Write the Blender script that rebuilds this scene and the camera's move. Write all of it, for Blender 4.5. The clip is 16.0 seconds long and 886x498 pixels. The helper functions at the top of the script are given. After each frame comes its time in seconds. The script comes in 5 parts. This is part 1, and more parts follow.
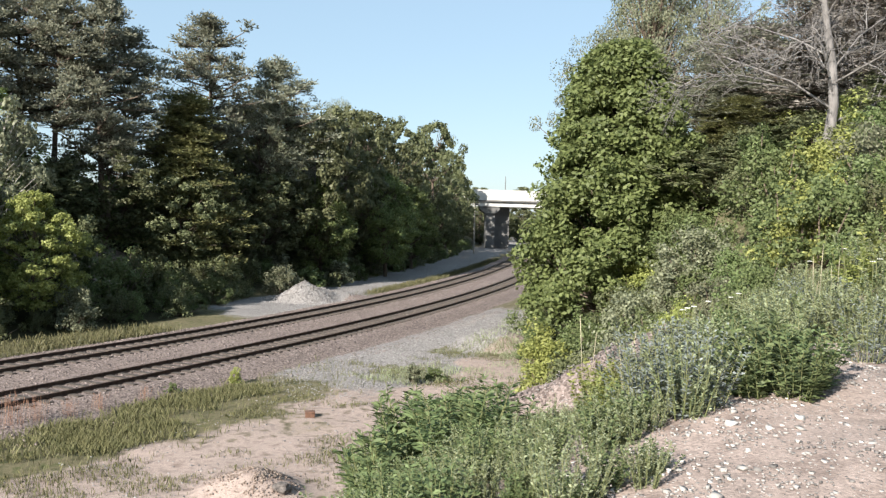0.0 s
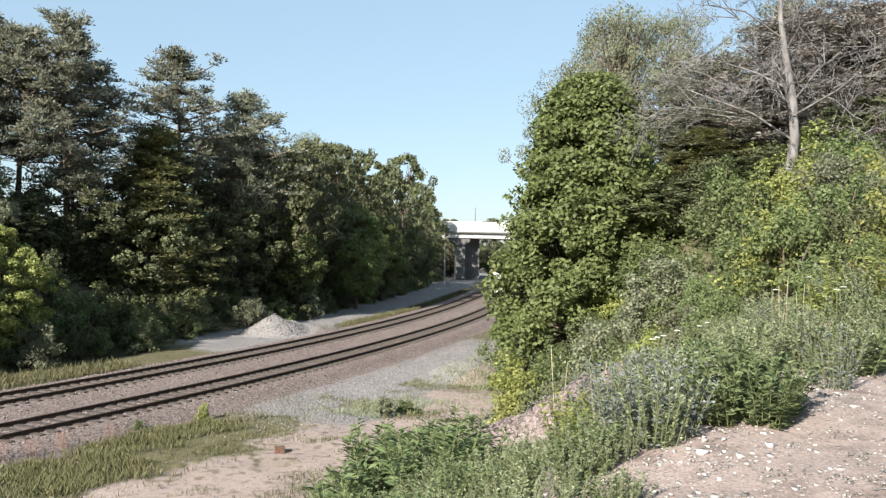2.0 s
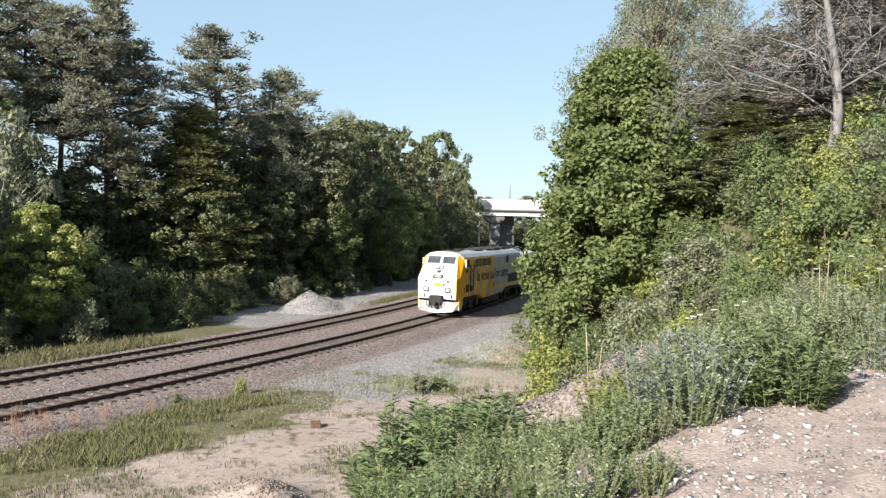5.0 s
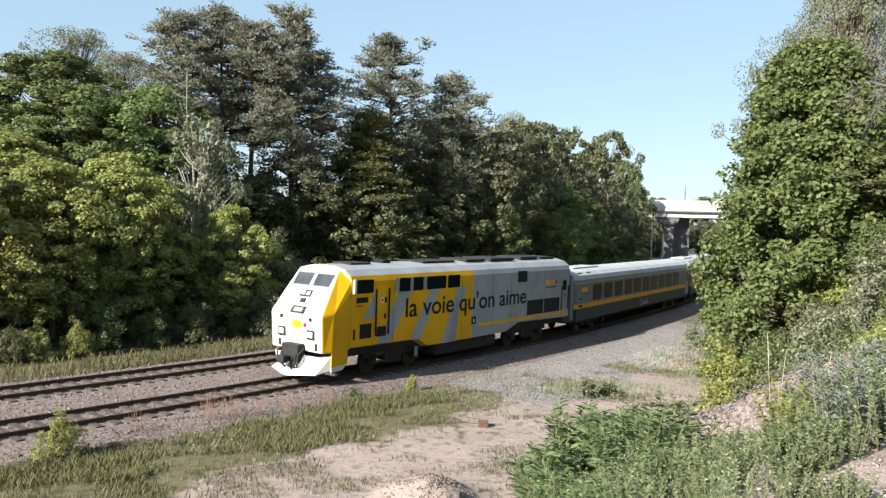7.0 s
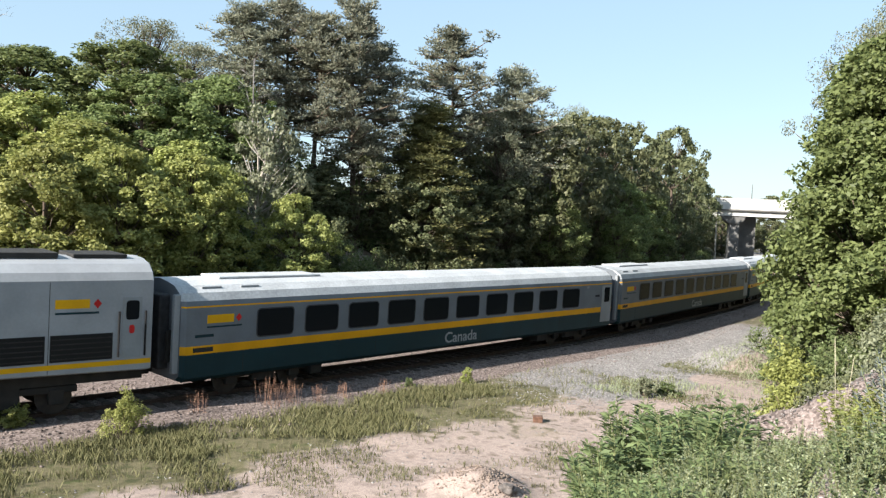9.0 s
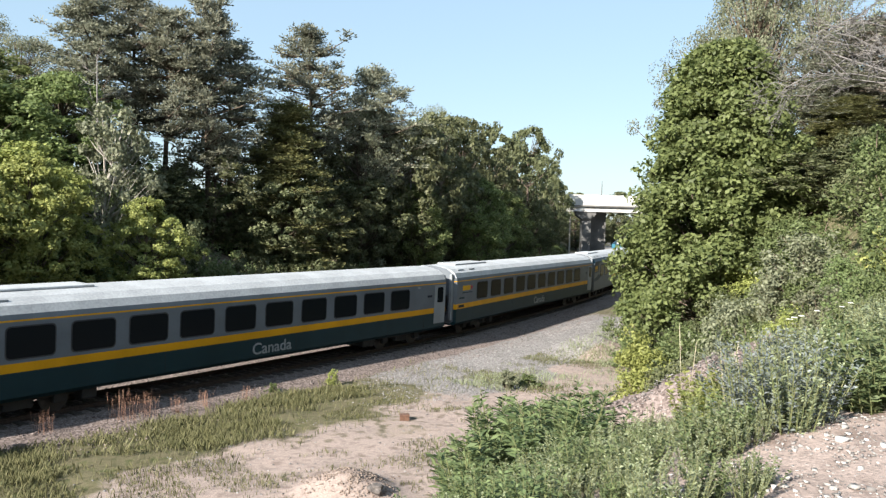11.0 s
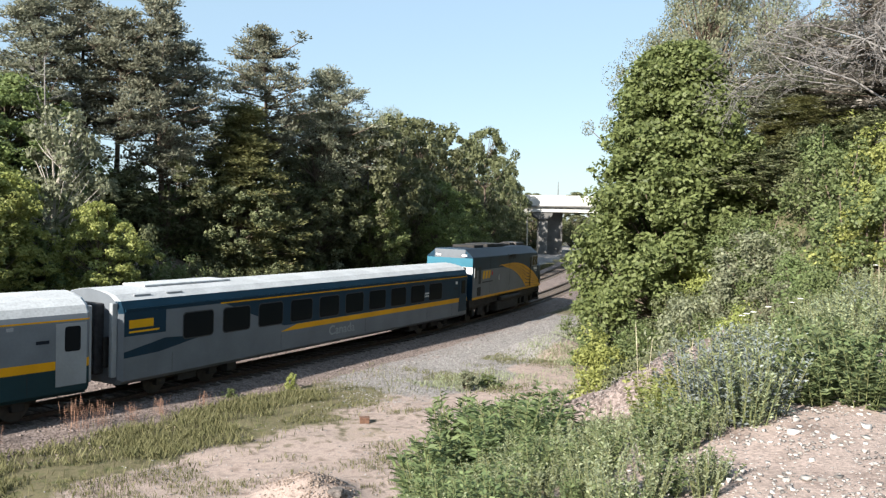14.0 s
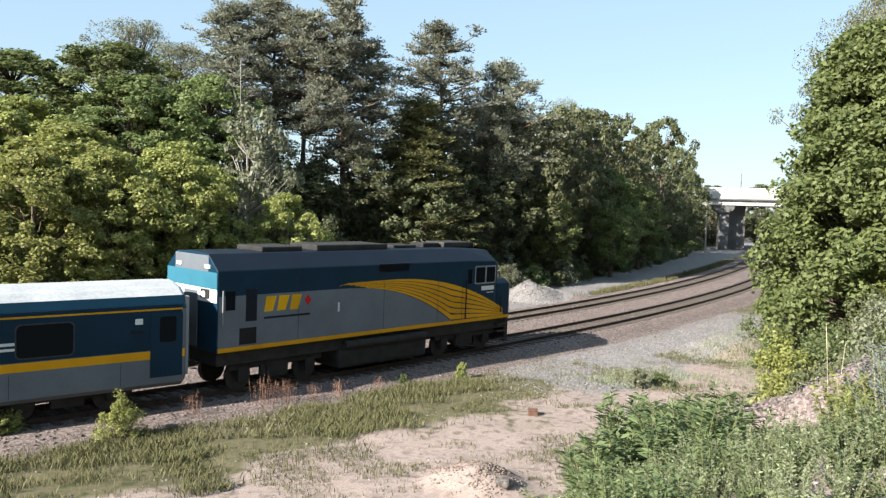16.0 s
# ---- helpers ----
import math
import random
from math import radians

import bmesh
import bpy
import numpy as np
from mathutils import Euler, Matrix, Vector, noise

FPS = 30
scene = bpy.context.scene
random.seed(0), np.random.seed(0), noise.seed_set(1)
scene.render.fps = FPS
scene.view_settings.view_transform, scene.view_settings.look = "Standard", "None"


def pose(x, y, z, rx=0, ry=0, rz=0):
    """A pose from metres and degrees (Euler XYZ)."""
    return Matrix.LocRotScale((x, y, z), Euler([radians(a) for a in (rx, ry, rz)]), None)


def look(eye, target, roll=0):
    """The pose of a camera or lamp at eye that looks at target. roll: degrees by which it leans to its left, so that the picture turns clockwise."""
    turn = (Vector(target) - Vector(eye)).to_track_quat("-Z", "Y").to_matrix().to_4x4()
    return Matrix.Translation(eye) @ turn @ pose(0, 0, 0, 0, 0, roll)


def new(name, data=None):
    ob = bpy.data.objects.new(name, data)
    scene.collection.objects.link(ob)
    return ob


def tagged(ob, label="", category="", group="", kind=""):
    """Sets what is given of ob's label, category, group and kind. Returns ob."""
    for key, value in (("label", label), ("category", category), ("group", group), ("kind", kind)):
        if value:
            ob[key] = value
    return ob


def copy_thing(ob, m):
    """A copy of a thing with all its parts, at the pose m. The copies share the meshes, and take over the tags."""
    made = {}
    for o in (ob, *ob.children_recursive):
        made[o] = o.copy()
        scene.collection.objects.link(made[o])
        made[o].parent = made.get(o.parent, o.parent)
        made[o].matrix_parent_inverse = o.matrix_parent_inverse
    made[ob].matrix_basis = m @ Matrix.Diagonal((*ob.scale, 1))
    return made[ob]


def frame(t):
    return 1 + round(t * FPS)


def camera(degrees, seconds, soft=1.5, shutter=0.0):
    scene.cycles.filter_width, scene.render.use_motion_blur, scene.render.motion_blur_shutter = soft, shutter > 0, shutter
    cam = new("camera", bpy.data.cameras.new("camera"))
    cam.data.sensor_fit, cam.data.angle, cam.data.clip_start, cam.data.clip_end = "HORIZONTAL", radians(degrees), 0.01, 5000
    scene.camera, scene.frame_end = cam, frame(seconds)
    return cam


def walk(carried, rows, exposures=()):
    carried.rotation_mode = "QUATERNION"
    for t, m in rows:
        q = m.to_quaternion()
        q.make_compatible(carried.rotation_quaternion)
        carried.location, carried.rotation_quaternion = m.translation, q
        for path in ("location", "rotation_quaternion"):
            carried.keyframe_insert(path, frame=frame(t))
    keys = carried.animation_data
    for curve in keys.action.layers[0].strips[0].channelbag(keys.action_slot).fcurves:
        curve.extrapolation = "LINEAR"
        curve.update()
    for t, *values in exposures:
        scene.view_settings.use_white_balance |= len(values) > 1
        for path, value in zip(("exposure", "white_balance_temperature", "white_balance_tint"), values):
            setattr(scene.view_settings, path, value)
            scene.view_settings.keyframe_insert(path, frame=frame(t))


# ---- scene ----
CAM_H = 6.03

# ---- the camera: it stands on the bank and only pans ----
cam = camera(57.16, 16.0, soft=1.35)
TURNS = [
    (0.0, 87.83, -1.65, 0.06), (0.5, 89.01, -1.37, 0.03), (1.0, 89.42, -1.59, -0.39), (1.5, 89.75, -1.21, -0.98),
    (2.0, 90.11, -1.22, -2.03), (2.5, 89.76, -1.07, -1.80), (3.0, 89.26, -1.20, -1.82), (3.5, 88.85, -1.45, -1.11),
    (6.0, 88.30, -1.19, 3.29), (6.5, 88.08, -1.42, 6.97), (7.0, 88.30, -1.51, 12.25), (7.5, 87.65, -2.41, 15.62),
    (8.0, 87.19, -2.12, 19.62), (8.5, 87.19, -2.37, 19.74), (9.0, 87.64, -2.82, 16.43), (9.5, 88.23, -2.73, 14.55),
    (10.0, 87.85, -2.30, 11.84), (12.5, 88.40, -1.11, 2.76), (13.0, 88.51, -0.94, 2.42), (13.5, 88.07, -0.60, 2.36),
    (14.0, 88.18, -1.11, 3.75), (14.5, 88.00, -1.15, 6.43), (15.0, 87.40, -1.43, 9.29), (15.5, 87.78, -1.39, 13.36),
    (16.0, 87.35, -1.56, 15.78)]
walk(cam, [(t, pose(0, 0, CAM_H, a, b, c)) for t, a, b, c in TURNS], exposures=[(0, 1.40), (6.5, 1.43), (9, 1.58), (12.5, 1.5), (14, 1.5), (16, 1.58)])

# ---- sky and sun: low sun behind the camera, to its left; thin haze pales the blue ----
SUN_EL, SHADOW_DIR = 28.0, 57.0
world = bpy.data.worlds.new("sky")
scene.world = world
world.use_nodes = True
wn = world.node_tree
sky = wn.nodes.new("ShaderNodeTexSky")
sky.sky_type, sky.sun_disc = "NISHITA", False
sky.sun_elevation = radians(SUN_EL)
sky.air_density, sky.dust_density, sky.ozone_density = 1.0, 0.7, 1.0
back = wn.nodes["Background"]
back.inputs["Strength"].default_value = 0.066
haze = wn.nodes.new("ShaderNodeMix")
haze.data_type = "RGBA"
haze.inputs[0].default_value = 0.6
haze.inputs[7].default_value = (3.1, 4.35, 5.4, 1)
wn.links.new(sky.outputs[0], haze.inputs[6])
wn.links.new(haze.outputs[2], back.inputs["Color"])
sun = new("sun", bpy.data.lights.new("sun", "SUN"))
sun.data.energy, sun.data.angle, sun.data.color = 5.0, radians(0.6), (1.0, 0.94, 0.85)
sd = Vector((math.cos(radians(SHADOW_DIR)) * math.cos(radians(SUN_EL)), math.sin(radians(SHADOW_DIR)) * math.cos(radians(SUN_EL)), -math.sin(radians(SUN_EL))))
sun.matrix_world = look(-sd * 100, (0, 0, 0))
# the sky texture's sun stands where the lamp does: clockwise from +y
sky.sun_rotation = math.atan2(-sd.x, -sd.y)


# ---- materials ----
def nodes_of(m):
    m.use_nodes = True
    return m.node_tree, m.node_tree.nodes["Principled BSDF"]


def surface(name, a, b, scale=6.0, rough=0.7, metal=0.0, bump=0.0, fine=8.0, stain=0.15, coat=0.0, stretch=(1, 1, 1)):
    """Two-tone surface: broad noise between colours a and b, finer stains, and a fine bump."""
    m = bpy.data.materials.new(name)
    nt, p = nodes_of(m)
    N, L = nt.nodes.new, nt.links.new
    tc, mp = N("ShaderNodeTexCoord"), N("ShaderNodeMapping")
    mp.inputs["Scale"].default_value = stretch
    L(tc.outputs["Object"], mp.inputs["Vector"])
    n1, n2 = N("ShaderNodeTexNoise"), N("ShaderNodeTexNoise")
    n1.inputs["Scale"].default_value, n1.inputs["Detail"].default_value = scale, 5
    n2.inputs["Scale"].default_value, n2.inputs["Detail"].default_value = scale * fine, 6
    L(mp.outputs[0], n1.inputs["Vector"]), L(mp.outputs[0], n2.inputs["Vector"])
    r = N("ShaderNodeValToRGB")
    r.color_ramp.elements[0].position, r.color_ramp.elements[1].position = 0.35, 0.65
    r.color_ramp.elements[0].color, r.color_ramp.elements[1].color = (*a, 1), (*b, 1)
    L(n1.outputs["Fac"], r.inputs[0])
    mx = N("ShaderNodeMix")
    mx.data_type, mx.blend_type = "RGBA", "OVERLAY"
    mx.inputs[0].default_value = stain
    L(r.outputs[0], mx.inputs[6]), L(n2.outputs["Fac"], mx.inputs[7])
    hs = N("ShaderNodeHueSaturation")
    oi = N("ShaderNodeObjectInfo")
    mr = N("ShaderNodeMapRange")
    mr.inputs[3].default_value, mr.inputs[4].default_value = 0.92, 1.08
    L(oi.outputs["Random"], mr.inputs[0]), L(mr.outputs[0], hs.inputs["Value"])
    L(mx.outputs[2], hs.inputs["Color"]), L(hs.outputs[0], p.inputs["Base Color"])
    p.inputs["Roughness"].default_value, p.inputs["Metallic"].default_value = rough, metal
    p.inputs["Coat Weight"].default_value = coat
    if bump:
        bp = N("ShaderNodeBump")
        bp.inputs["Strength"].default_value, bp.inputs["Distance"].default_value = bump, 0.05
        L(n2.outputs["Fac"], bp.inputs["Height"]), L(bp.outputs[0], p.inputs["Normal"])
    return m


def leafy(name, a, b, trans=0.3, rough=0.55):
    """Leaves: each island its own shade between a and b, partly letting light through."""
    m = bpy.data.materials.new(name)
    nt, p = nodes_of(m)
    N, L = nt.nodes.new, nt.links.new
    g, oi = N("ShaderNodeNewGeometry"), N("ShaderNodeObjectInfo")
    r = N("ShaderNodeValToRGB")
    r.color_ramp.elements[0].color, r.color_ramp.elements[1].color = (*a, 1), (*b, 1)
    L(g.outputs["Random Per Island"], r.inputs[0])
    hs = N("ShaderNodeHueSaturation")
    mr, mh = N("ShaderNodeMapRange"), N("ShaderNodeMapRange")
    mr.inputs[3].default_value, mr.inputs[4].default_value = 0.84, 1.16
    mh.inputs[3].default_value, mh.inputs[4].default_value = 0.49, 0.51
    L(oi.outputs["Random"], mr.inputs[0]), L(oi.outputs["Random"], mh.inputs[0])
    L(mr.outputs[0], hs.inputs["Value"]), L(mh.outputs[0], hs.inputs["Hue"]), L(r.outputs[0], hs.inputs["Color"])
    t, mx = N("ShaderNodeBsdfTranslucent"), N("ShaderNodeMixShader")
    L(hs.outputs[0], p.inputs["Base Color"]), L(hs.outputs[0], t.inputs["Color"])
    p.inputs["Roughness"].default_value = rough
    p.inputs["Specular IOR Level"].default_value = 0.3
    mx.inputs[0].default_value = trans
    L(p.outputs[0], mx.inputs[1]), L(t.outputs[0], mx.inputs[2])
    L(mx.outputs[0], nt.nodes["Material Output"].inputs["Surface"])
    return m


def island_surface(name, a, b, rough=0.85):
    """Loose pieces (stones, straw): each island its own shade between a and b."""
    m = bpy.data.materials.new(name)
    nt, p = nodes_of(m)
    N, L = nt.nodes.new, nt.links.new
    g, r = N("ShaderNodeNewGeometry"), N("ShaderNodeValToRGB")
    r.color_ramp.elements[0].color, r.color_ramp.elements[1].color = (*a, 1), (*b, 1)
    L(g.outputs["Random Per Island"], r.inputs[0]), L(r.outputs[0], p.inputs["Base Color"])
    p.inputs["Roughness"].default_value = rough
    return m


# ---- mesh helpers ----
def mesh_of(name, verts, faces, mat=None, smooth=False):
    me = bpy.data.meshes.new(name)
    me.from_pydata([tuple(v) for v in verts], [], [tuple(f) for f in faces])
    if mat:
        me.materials.append(mat)
    if smooth:
        me.polygons.foreach_set("use_smooth", [True] * len(me.polygons))
    me.update()
    return me


def quads_mesh(name, v, mat):
    """A mesh of loose quads from an array (n, 4, 3)."""
    n = len(v)
    me = bpy.data.meshes.new(name)
    me.vertices.add(4 * n), me.loops.add(4 * n), me.polygons.add(n)
    me.vertices.foreach_set("co", np.asarray(v, np.float32).ravel())
    me.loops.foreach_set("vertex_index", np.arange(4 * n, dtype=np.int32))
    me.polygons.foreach_set("loop_start", np.arange(0, 4 * n, 4, dtype=np.int32))
    me.update(calc_edges=True)
    me.materials.append(mat)
    return me


def part(name, data, material=None, parent=None, label="", at=None):
    """Links a bmesh or a mesh as one object under a thing or a part."""
    if isinstance(data, bmesh.types.BMesh):
        me = bpy.data.meshes.new(name)
        data.to_mesh(me)
        data.free()
        data = me
    if material and not data.materials:
        data.materials.append(material)
    ob = new(name, data)
    if parent:
        ob.parent = parent
    if at is not None:
        ob.matrix_basis = at if isinstance(at, Matrix) else Matrix.Translation(at)
    if label:
        ob["label"] = label
    return ob


def box_bm(x0, x1, y0, y1, z0, z1, bevel=0.0, bm=None):
    bm2 = bmesh.new()
    vs = [bm2.verts.new((x, y, z)) for x in (x0, x1) for y in (y0, y1) for z in (z0, z1)]
    for f in ((0, 1, 3, 2), (4, 6, 7, 5), (0, 4, 5, 1), (2, 3, 7, 6), (0, 2, 6, 4), (1, 5, 7, 3)):
        bm2.faces.new([vs[i] for i in f])
    if bevel:
        bmesh.ops.bevel(bm2, geom=bm2.edges[:], offset=bevel, segments=2, affect="EDGES", profile=0.5)
    if bm is None:
        return bm2
    me = bpy.data.meshes.new("tmp")
    bm2.to_mesh(me), bm2.free()
    bm.from_mesh(me), bpy.data.meshes.remove(me)
    return bm


def tube_into(V, F, pts, radii, sides=6):
    """Adds a tapered tube along pts to the lists V and F."""
    base = len(V)
    pts = [Vector(p) for p in pts]
    for i, p in enumerate(pts):
        d = (pts[min(i + 1, len(pts) - 1)] - pts[max(i - 1, 0)]).normalized()
        a = d.orthogonal().normalized()
        b = d.cross(a)
        for k in range(sides):
            w = 2 * math.pi * k / sides
            V.append(p + (a * math.cos(w) + b * math.sin(w)) * radii[i])
    for i in range(len(pts) - 1):
        for k in range(sides):
            k2 = (k + 1) % sides
            F.append((base + i * sides + k, base + i * sides + k2, base + (i + 1) * sides + k2, base + (i + 1) * sides + k))
    F.append(tuple(base + (len(pts) - 1) * sides + k for k in range(sides)))


def cyl_bm(p, q, r, sides=16, r2=None):
    V, F = [], []
    tube_into(V, F, [p, q], [r, r if r2 is None else r2], sides)
    F.append(tuple(reversed(range(sides))))
    bm = bmesh.new()
    vs = [bm.verts.new(v) for v in V]
    for f in F:
        bm.faces.new([vs[i] for i in f])
    return bm


# ---- the railway's line: z = 0 at the rail heads, s grows towards the bridge ----
GS = np.arange(-400, 900.5, 0.5)
gc = np.clip(GS, -45, 105)
HEAD = 1.12549 + 0.0049434 * gc - 0.000022031 * gc ** 2 + (GS - gc) * np.where(GS < -45, 0.0049434 + 0.00004406 * 45, 0.0)
HEAD = np.where(GS < -160, HEAD[GS == -160][0], HEAD)
hm = (HEAD[1:] + HEAD[:-1]) / 2
LX = np.r_[0, np.cumsum(np.cos(hm) * 0.5)]
LY = np.r_[0, np.cumsum(np.sin(hm) * 0.5)]
LX += -10.0 - np.interp(0, GS, LX)
LY += 32.88 - np.interp(0, GS, LY)
SPACING = 4.97


def line_at(s, off=0.0):
    """Place and heading (degrees from +x) at s; off is to the left of the way to the bridge."""
    h = float(np.interp(s, GS, HEAD))
    return (float(np.interp(s, GS, LX)) - math.sin(h) * off, float(np.interp(s, GS, LY)) + math.cos(h) * off, math.degrees(h))


def line_coords(X, Y):
    """s and the distance to the left of the near track's middle, for arrays of places."""
    X, Y = np.asarray(X, float).ravel(), np.asarray(Y, float).ravel()
    idx = np.arange(0, len(GS), 4)
    out_s, out_u = np.empty(len(X)), np.empty(len(X))
    for a in range(0, len(X), 4000):
        dx = X[a:a + 4000, None] - LX[idx][None]
        dy = Y[a:a + 4000, None] - LY[idx][None]
        j = idx[np.argmin(dx * dx + dy * dy, axis=1)]
        h = HEAD[j]
        ddx, ddy = X[a:a + 4000] - LX[j], Y[a:a + 4000] - LY[j]
        out_s[a:a + 4000] = GS[j] + ddx * np.cos(h) + ddy * np.sin(h)
        out_u[a:a + 4000] = -ddx * np.sin(h) + ddy * np.cos(h)
    return out_s, out_u


def smooth(a, b, x):
    t = np.clip((np.asarray(x, float) - a) / (b - a), 0, 1)
    return t * t * (3 - 2 * t)


def wavy(X, Y, scale, seed=0.0):
    """Soft irregular waves in -1..1."""
    X, Y = np.asarray(X) / scale + seed, np.asarray(Y) / scale - seed * 1.7
    return (np.sin(X * 1.3 + 1.1 * np.sin(Y * 0.9 + seed)) + np.sin(Y * 1.7 + 1.3 * np.sin(X * 1.1)) + 0.6 * np.sin((X + Y) * 2.9) + 0.5 * np.sin((X - 1.4 * Y) * 4.1)) / 3.1


PILE = (-10.1, 60.2)
MOUND = (-4.3, 18.6)


def heap(X, Y, x, y, r, h, sx=1.0):
    d = np.hypot((X - x) / sx, Y - y) / r
    return h * np.clip(1 - d, 0, 1) ** 0.9 * (1 + 0.12 * wavy(X, Y, 0.35, 2.0))


def ground_z(X, Y):
    X, Y = np.asarray(X, float), np.asarray(Y, float)
    shape = X.shape
    s, u = line_coords(X, Y)
    X, Y = X.ravel(), Y.ravel()
    r = -u
    toe = np.interp(s, [-60, -24, -14, -4, 8, 18, 60, 200], [16, 13.5, 14.0, 15.2, 13.0, 8.5, 7.5, 9])
    top = np.interp(s, [-80, -30, -12, 4, 14, 60, 200], [4.0, 4.35, 4.6, 7.2, 9.0, 9.5, 9.5])
    width = np.interp(s, [-80, -20, 0, 15, 200], [10, 10, 10.5, 11, 11])
    right = -0.45 + smooth(0, 1, (r - toe) / width) * (top + 0.45)
    v = u - SPACING
    ltoe = np.interp(s, [-80, -20, 10, 30, 60, 100, 200], [8, 7, 7, 8.5, 9.5, 11, 14])
    left = -0.35 + smooth(0, 1, (v - ltoe) / 24) * 8.5
    z = np.where(u > SPACING / 2, left, right)
    # ballast bed under both tracks
    bed = smooth(0, 1, (np.where(u > SPACING / 2, v, r) - 1.75) / 1.3)
    z = -0.17 * (1 - bed) + z * bed
    free = smooth(3.0, 5.0, np.where(u > SPACING / 2, v, r))
    z = z + free * (0.07 * wavy(X, Y, 1.6) + 0.03 * wavy(X, Y, 0.5, 3.0) + 0.25 * wavy(X, Y, 9, 1.0) * smooth(12, 20, np.abs(u)))
    z = z + heap(X, Y, *PILE, 2.5, 1.45, 1.0) + heap(X, Y, PILE[0] + 2.4, PILE[1] + 1.9, 2.2, 0.6)
    z = z + heap(X, Y, *MOUND, 1.15, 0.62, 1.15)
    # a small spoil heap below the bank, and the spoil ridge on its shoulder
    z = z + heap(X, Y, 2.9, 41.5, 2.4, 1.0)
    crest = 2.3 + 0.58 * (np.clip(X, 1.2, 4.5) - 1.2) - 1.1 * np.clip(1.2 - X, 0, 9) - 0.9 * np.clip(X - 4.5, 0, 9)
    z = np.maximum(z, crest - 0.72 * np.abs(Y - 16.2 + 0.3 * wavy(X, Y, 1.1, 2.0)) + 0.09 * wavy(X, Y, 0.5, 4) + 0.05 * wavy(X, Y, 0.17, 1))
    return z.reshape(shape)


def gz(x, y):
    return float(ground_z(np.array([x]), np.array([y]))[0])


# ---- ground: one sheet out to the horizon ----
def graded(lo, hi, step, far_lo, far_hi):
    a = list(np.arange(lo, hi + step / 2, step))
    d, x = step, lo
    while x > far_lo:
        d *= 1.18
        x -= d
        a.insert(0, x)
    d, x = step, hi
    while x < far_hi:
        d *= 1.18
        x += d
        a.append(x)
    return np.array(a)


def ground_material():
    m = bpy.data.materials.new("ground")
    nt, p = nodes_of(m)
    N, L = nt.nodes.new, nt.links.new
    tc = N("ShaderNodeTexCoord")

    def noise_node(scale, detail=6):
        n = N("ShaderNodeTexNoise")
        n.inputs["Scale"].default_value, n.inputs["Detail"].default_value = scale, detail
        L(tc.outputs["Object"], n.inputs["Vector"])
        return n

    def ramp(src, stops):
        r = N("ShaderNodeValToRGB")
        e = r.color_ramp.elements
        while len(e) < len(stops):
            e.new(0.5)
        for k, (pos, c) in enumerate(stops):
            e[k].position, e[k].color = pos, (*c, 1)
        L(src, r.inputs[0])
        return r

    def mix(fac, a, b):
        x = N("ShaderNodeMix")
        x.data_type = "RGBA"
        L(fac, x.inputs[0]), L(a, x.inputs[6]), L(b, x.inputs[7])
        return x.outputs[2]

    broad, mid, fine = noise_node(0.35), noise_node(2.5), noise_node(38, 6)
    vor = N("ShaderNodeTexVoronoi")
    vor.inputs["Scale"].default_value = 19
    L(tc.outputs["Object"], vor.inputs["Vector"])
    earth = ramp(mid.outputs["Fac"], [(0.3, (0.06, 0.062, 0.03)), (0.5, (0.125, 0.108, 0.065)), (0.7, (0.055, 0.066, 0.024))])
    sand = ramp(mid.outputs["Fac"], [(0.3, (0.175, 0.134, 0.116)), (0.5, (0.305, 0.243, 0.214)), (0.7, (0.215, 0.171, 0.150))])
    gravel = ramp(vor.outputs["Color"], [(0.1, (0.105, 0.097, 0.094)), (0.5, (0.19, 0.178, 0.172)), (0.9, (0.28, 0.266, 0.26))])
    ballast = ramp(vor.outputs["Color"], [(0.1, (0.065, 0.050, 0.046)), (0.5, (0.154, 0.122, 0.110)), (0.9, (0.246, 0.200, 0.185))])
    litter_and_shade = ramp(mid.outputs["Fac"], [(0.3, (0.023, 0.027, 0.012)), (0.7, (0.054, 0.046, 0.023))])
    col = earth.outputs[0]
    for key, c in (("litter_and_shade", litter_and_shade), ("sand", sand), ("gravel", gravel), ("ballast", ballast)):
        at = N("ShaderNodeAttribute")
        at.attribute_name = key
        edge = N("ShaderNodeMath")
        edge.operation = "MULTIPLY_ADD"
        L(mid.outputs["Fac"], edge.inputs[0])
        edge.inputs[1].default_value = 0.9
        edge.inputs[2].default_value = -0.45
        add = N("ShaderNodeMath")
        add.operation = "ADD"
        L(at.outputs["Fac"], add.inputs[0]), L(edge.outputs[0], add.inputs[1])
        st = N("ShaderNodeMapRange")
        st.inputs[1].default_value, st.inputs[2].default_value = 0.35, 0.65
        L(add.outputs[0], st.inputs[0])
        col = mix(st.outputs[0], col, c.outputs[0])
    ov = N("ShaderNodeMix")
    ov.data_type, ov.blend_type = "RGBA", "OVERLAY"
    ov.inputs[0].default_value = 0.7
    L(col, ov.inputs[6]), L(fine.outputs["Fac"], ov.inputs[7])
    gray = N("ShaderNodeHueSaturation")
    L(ov.outputs[2], gray.inputs["Color"])
    bm = N("ShaderNodeMapRange")
    bm.inputs[3].default_value, bm.inputs[4].default_value = 0.8, 1.2
    L(broad.outputs["Fac"], bm.inputs[0]), L(bm.outputs[0], gray.inputs["Value"])
    L(gray.outputs[0], p.inputs["Base Color"])
    p.inputs["Roughness"].default_value = 0.95
    p.inputs["Specular IOR Level"].default_value = 0.15
    bp = N("ShaderNodeBump")
    bp.inputs["Strength"].default_value, bp.inputs["Distance"].default_value = 0.6, 0.02
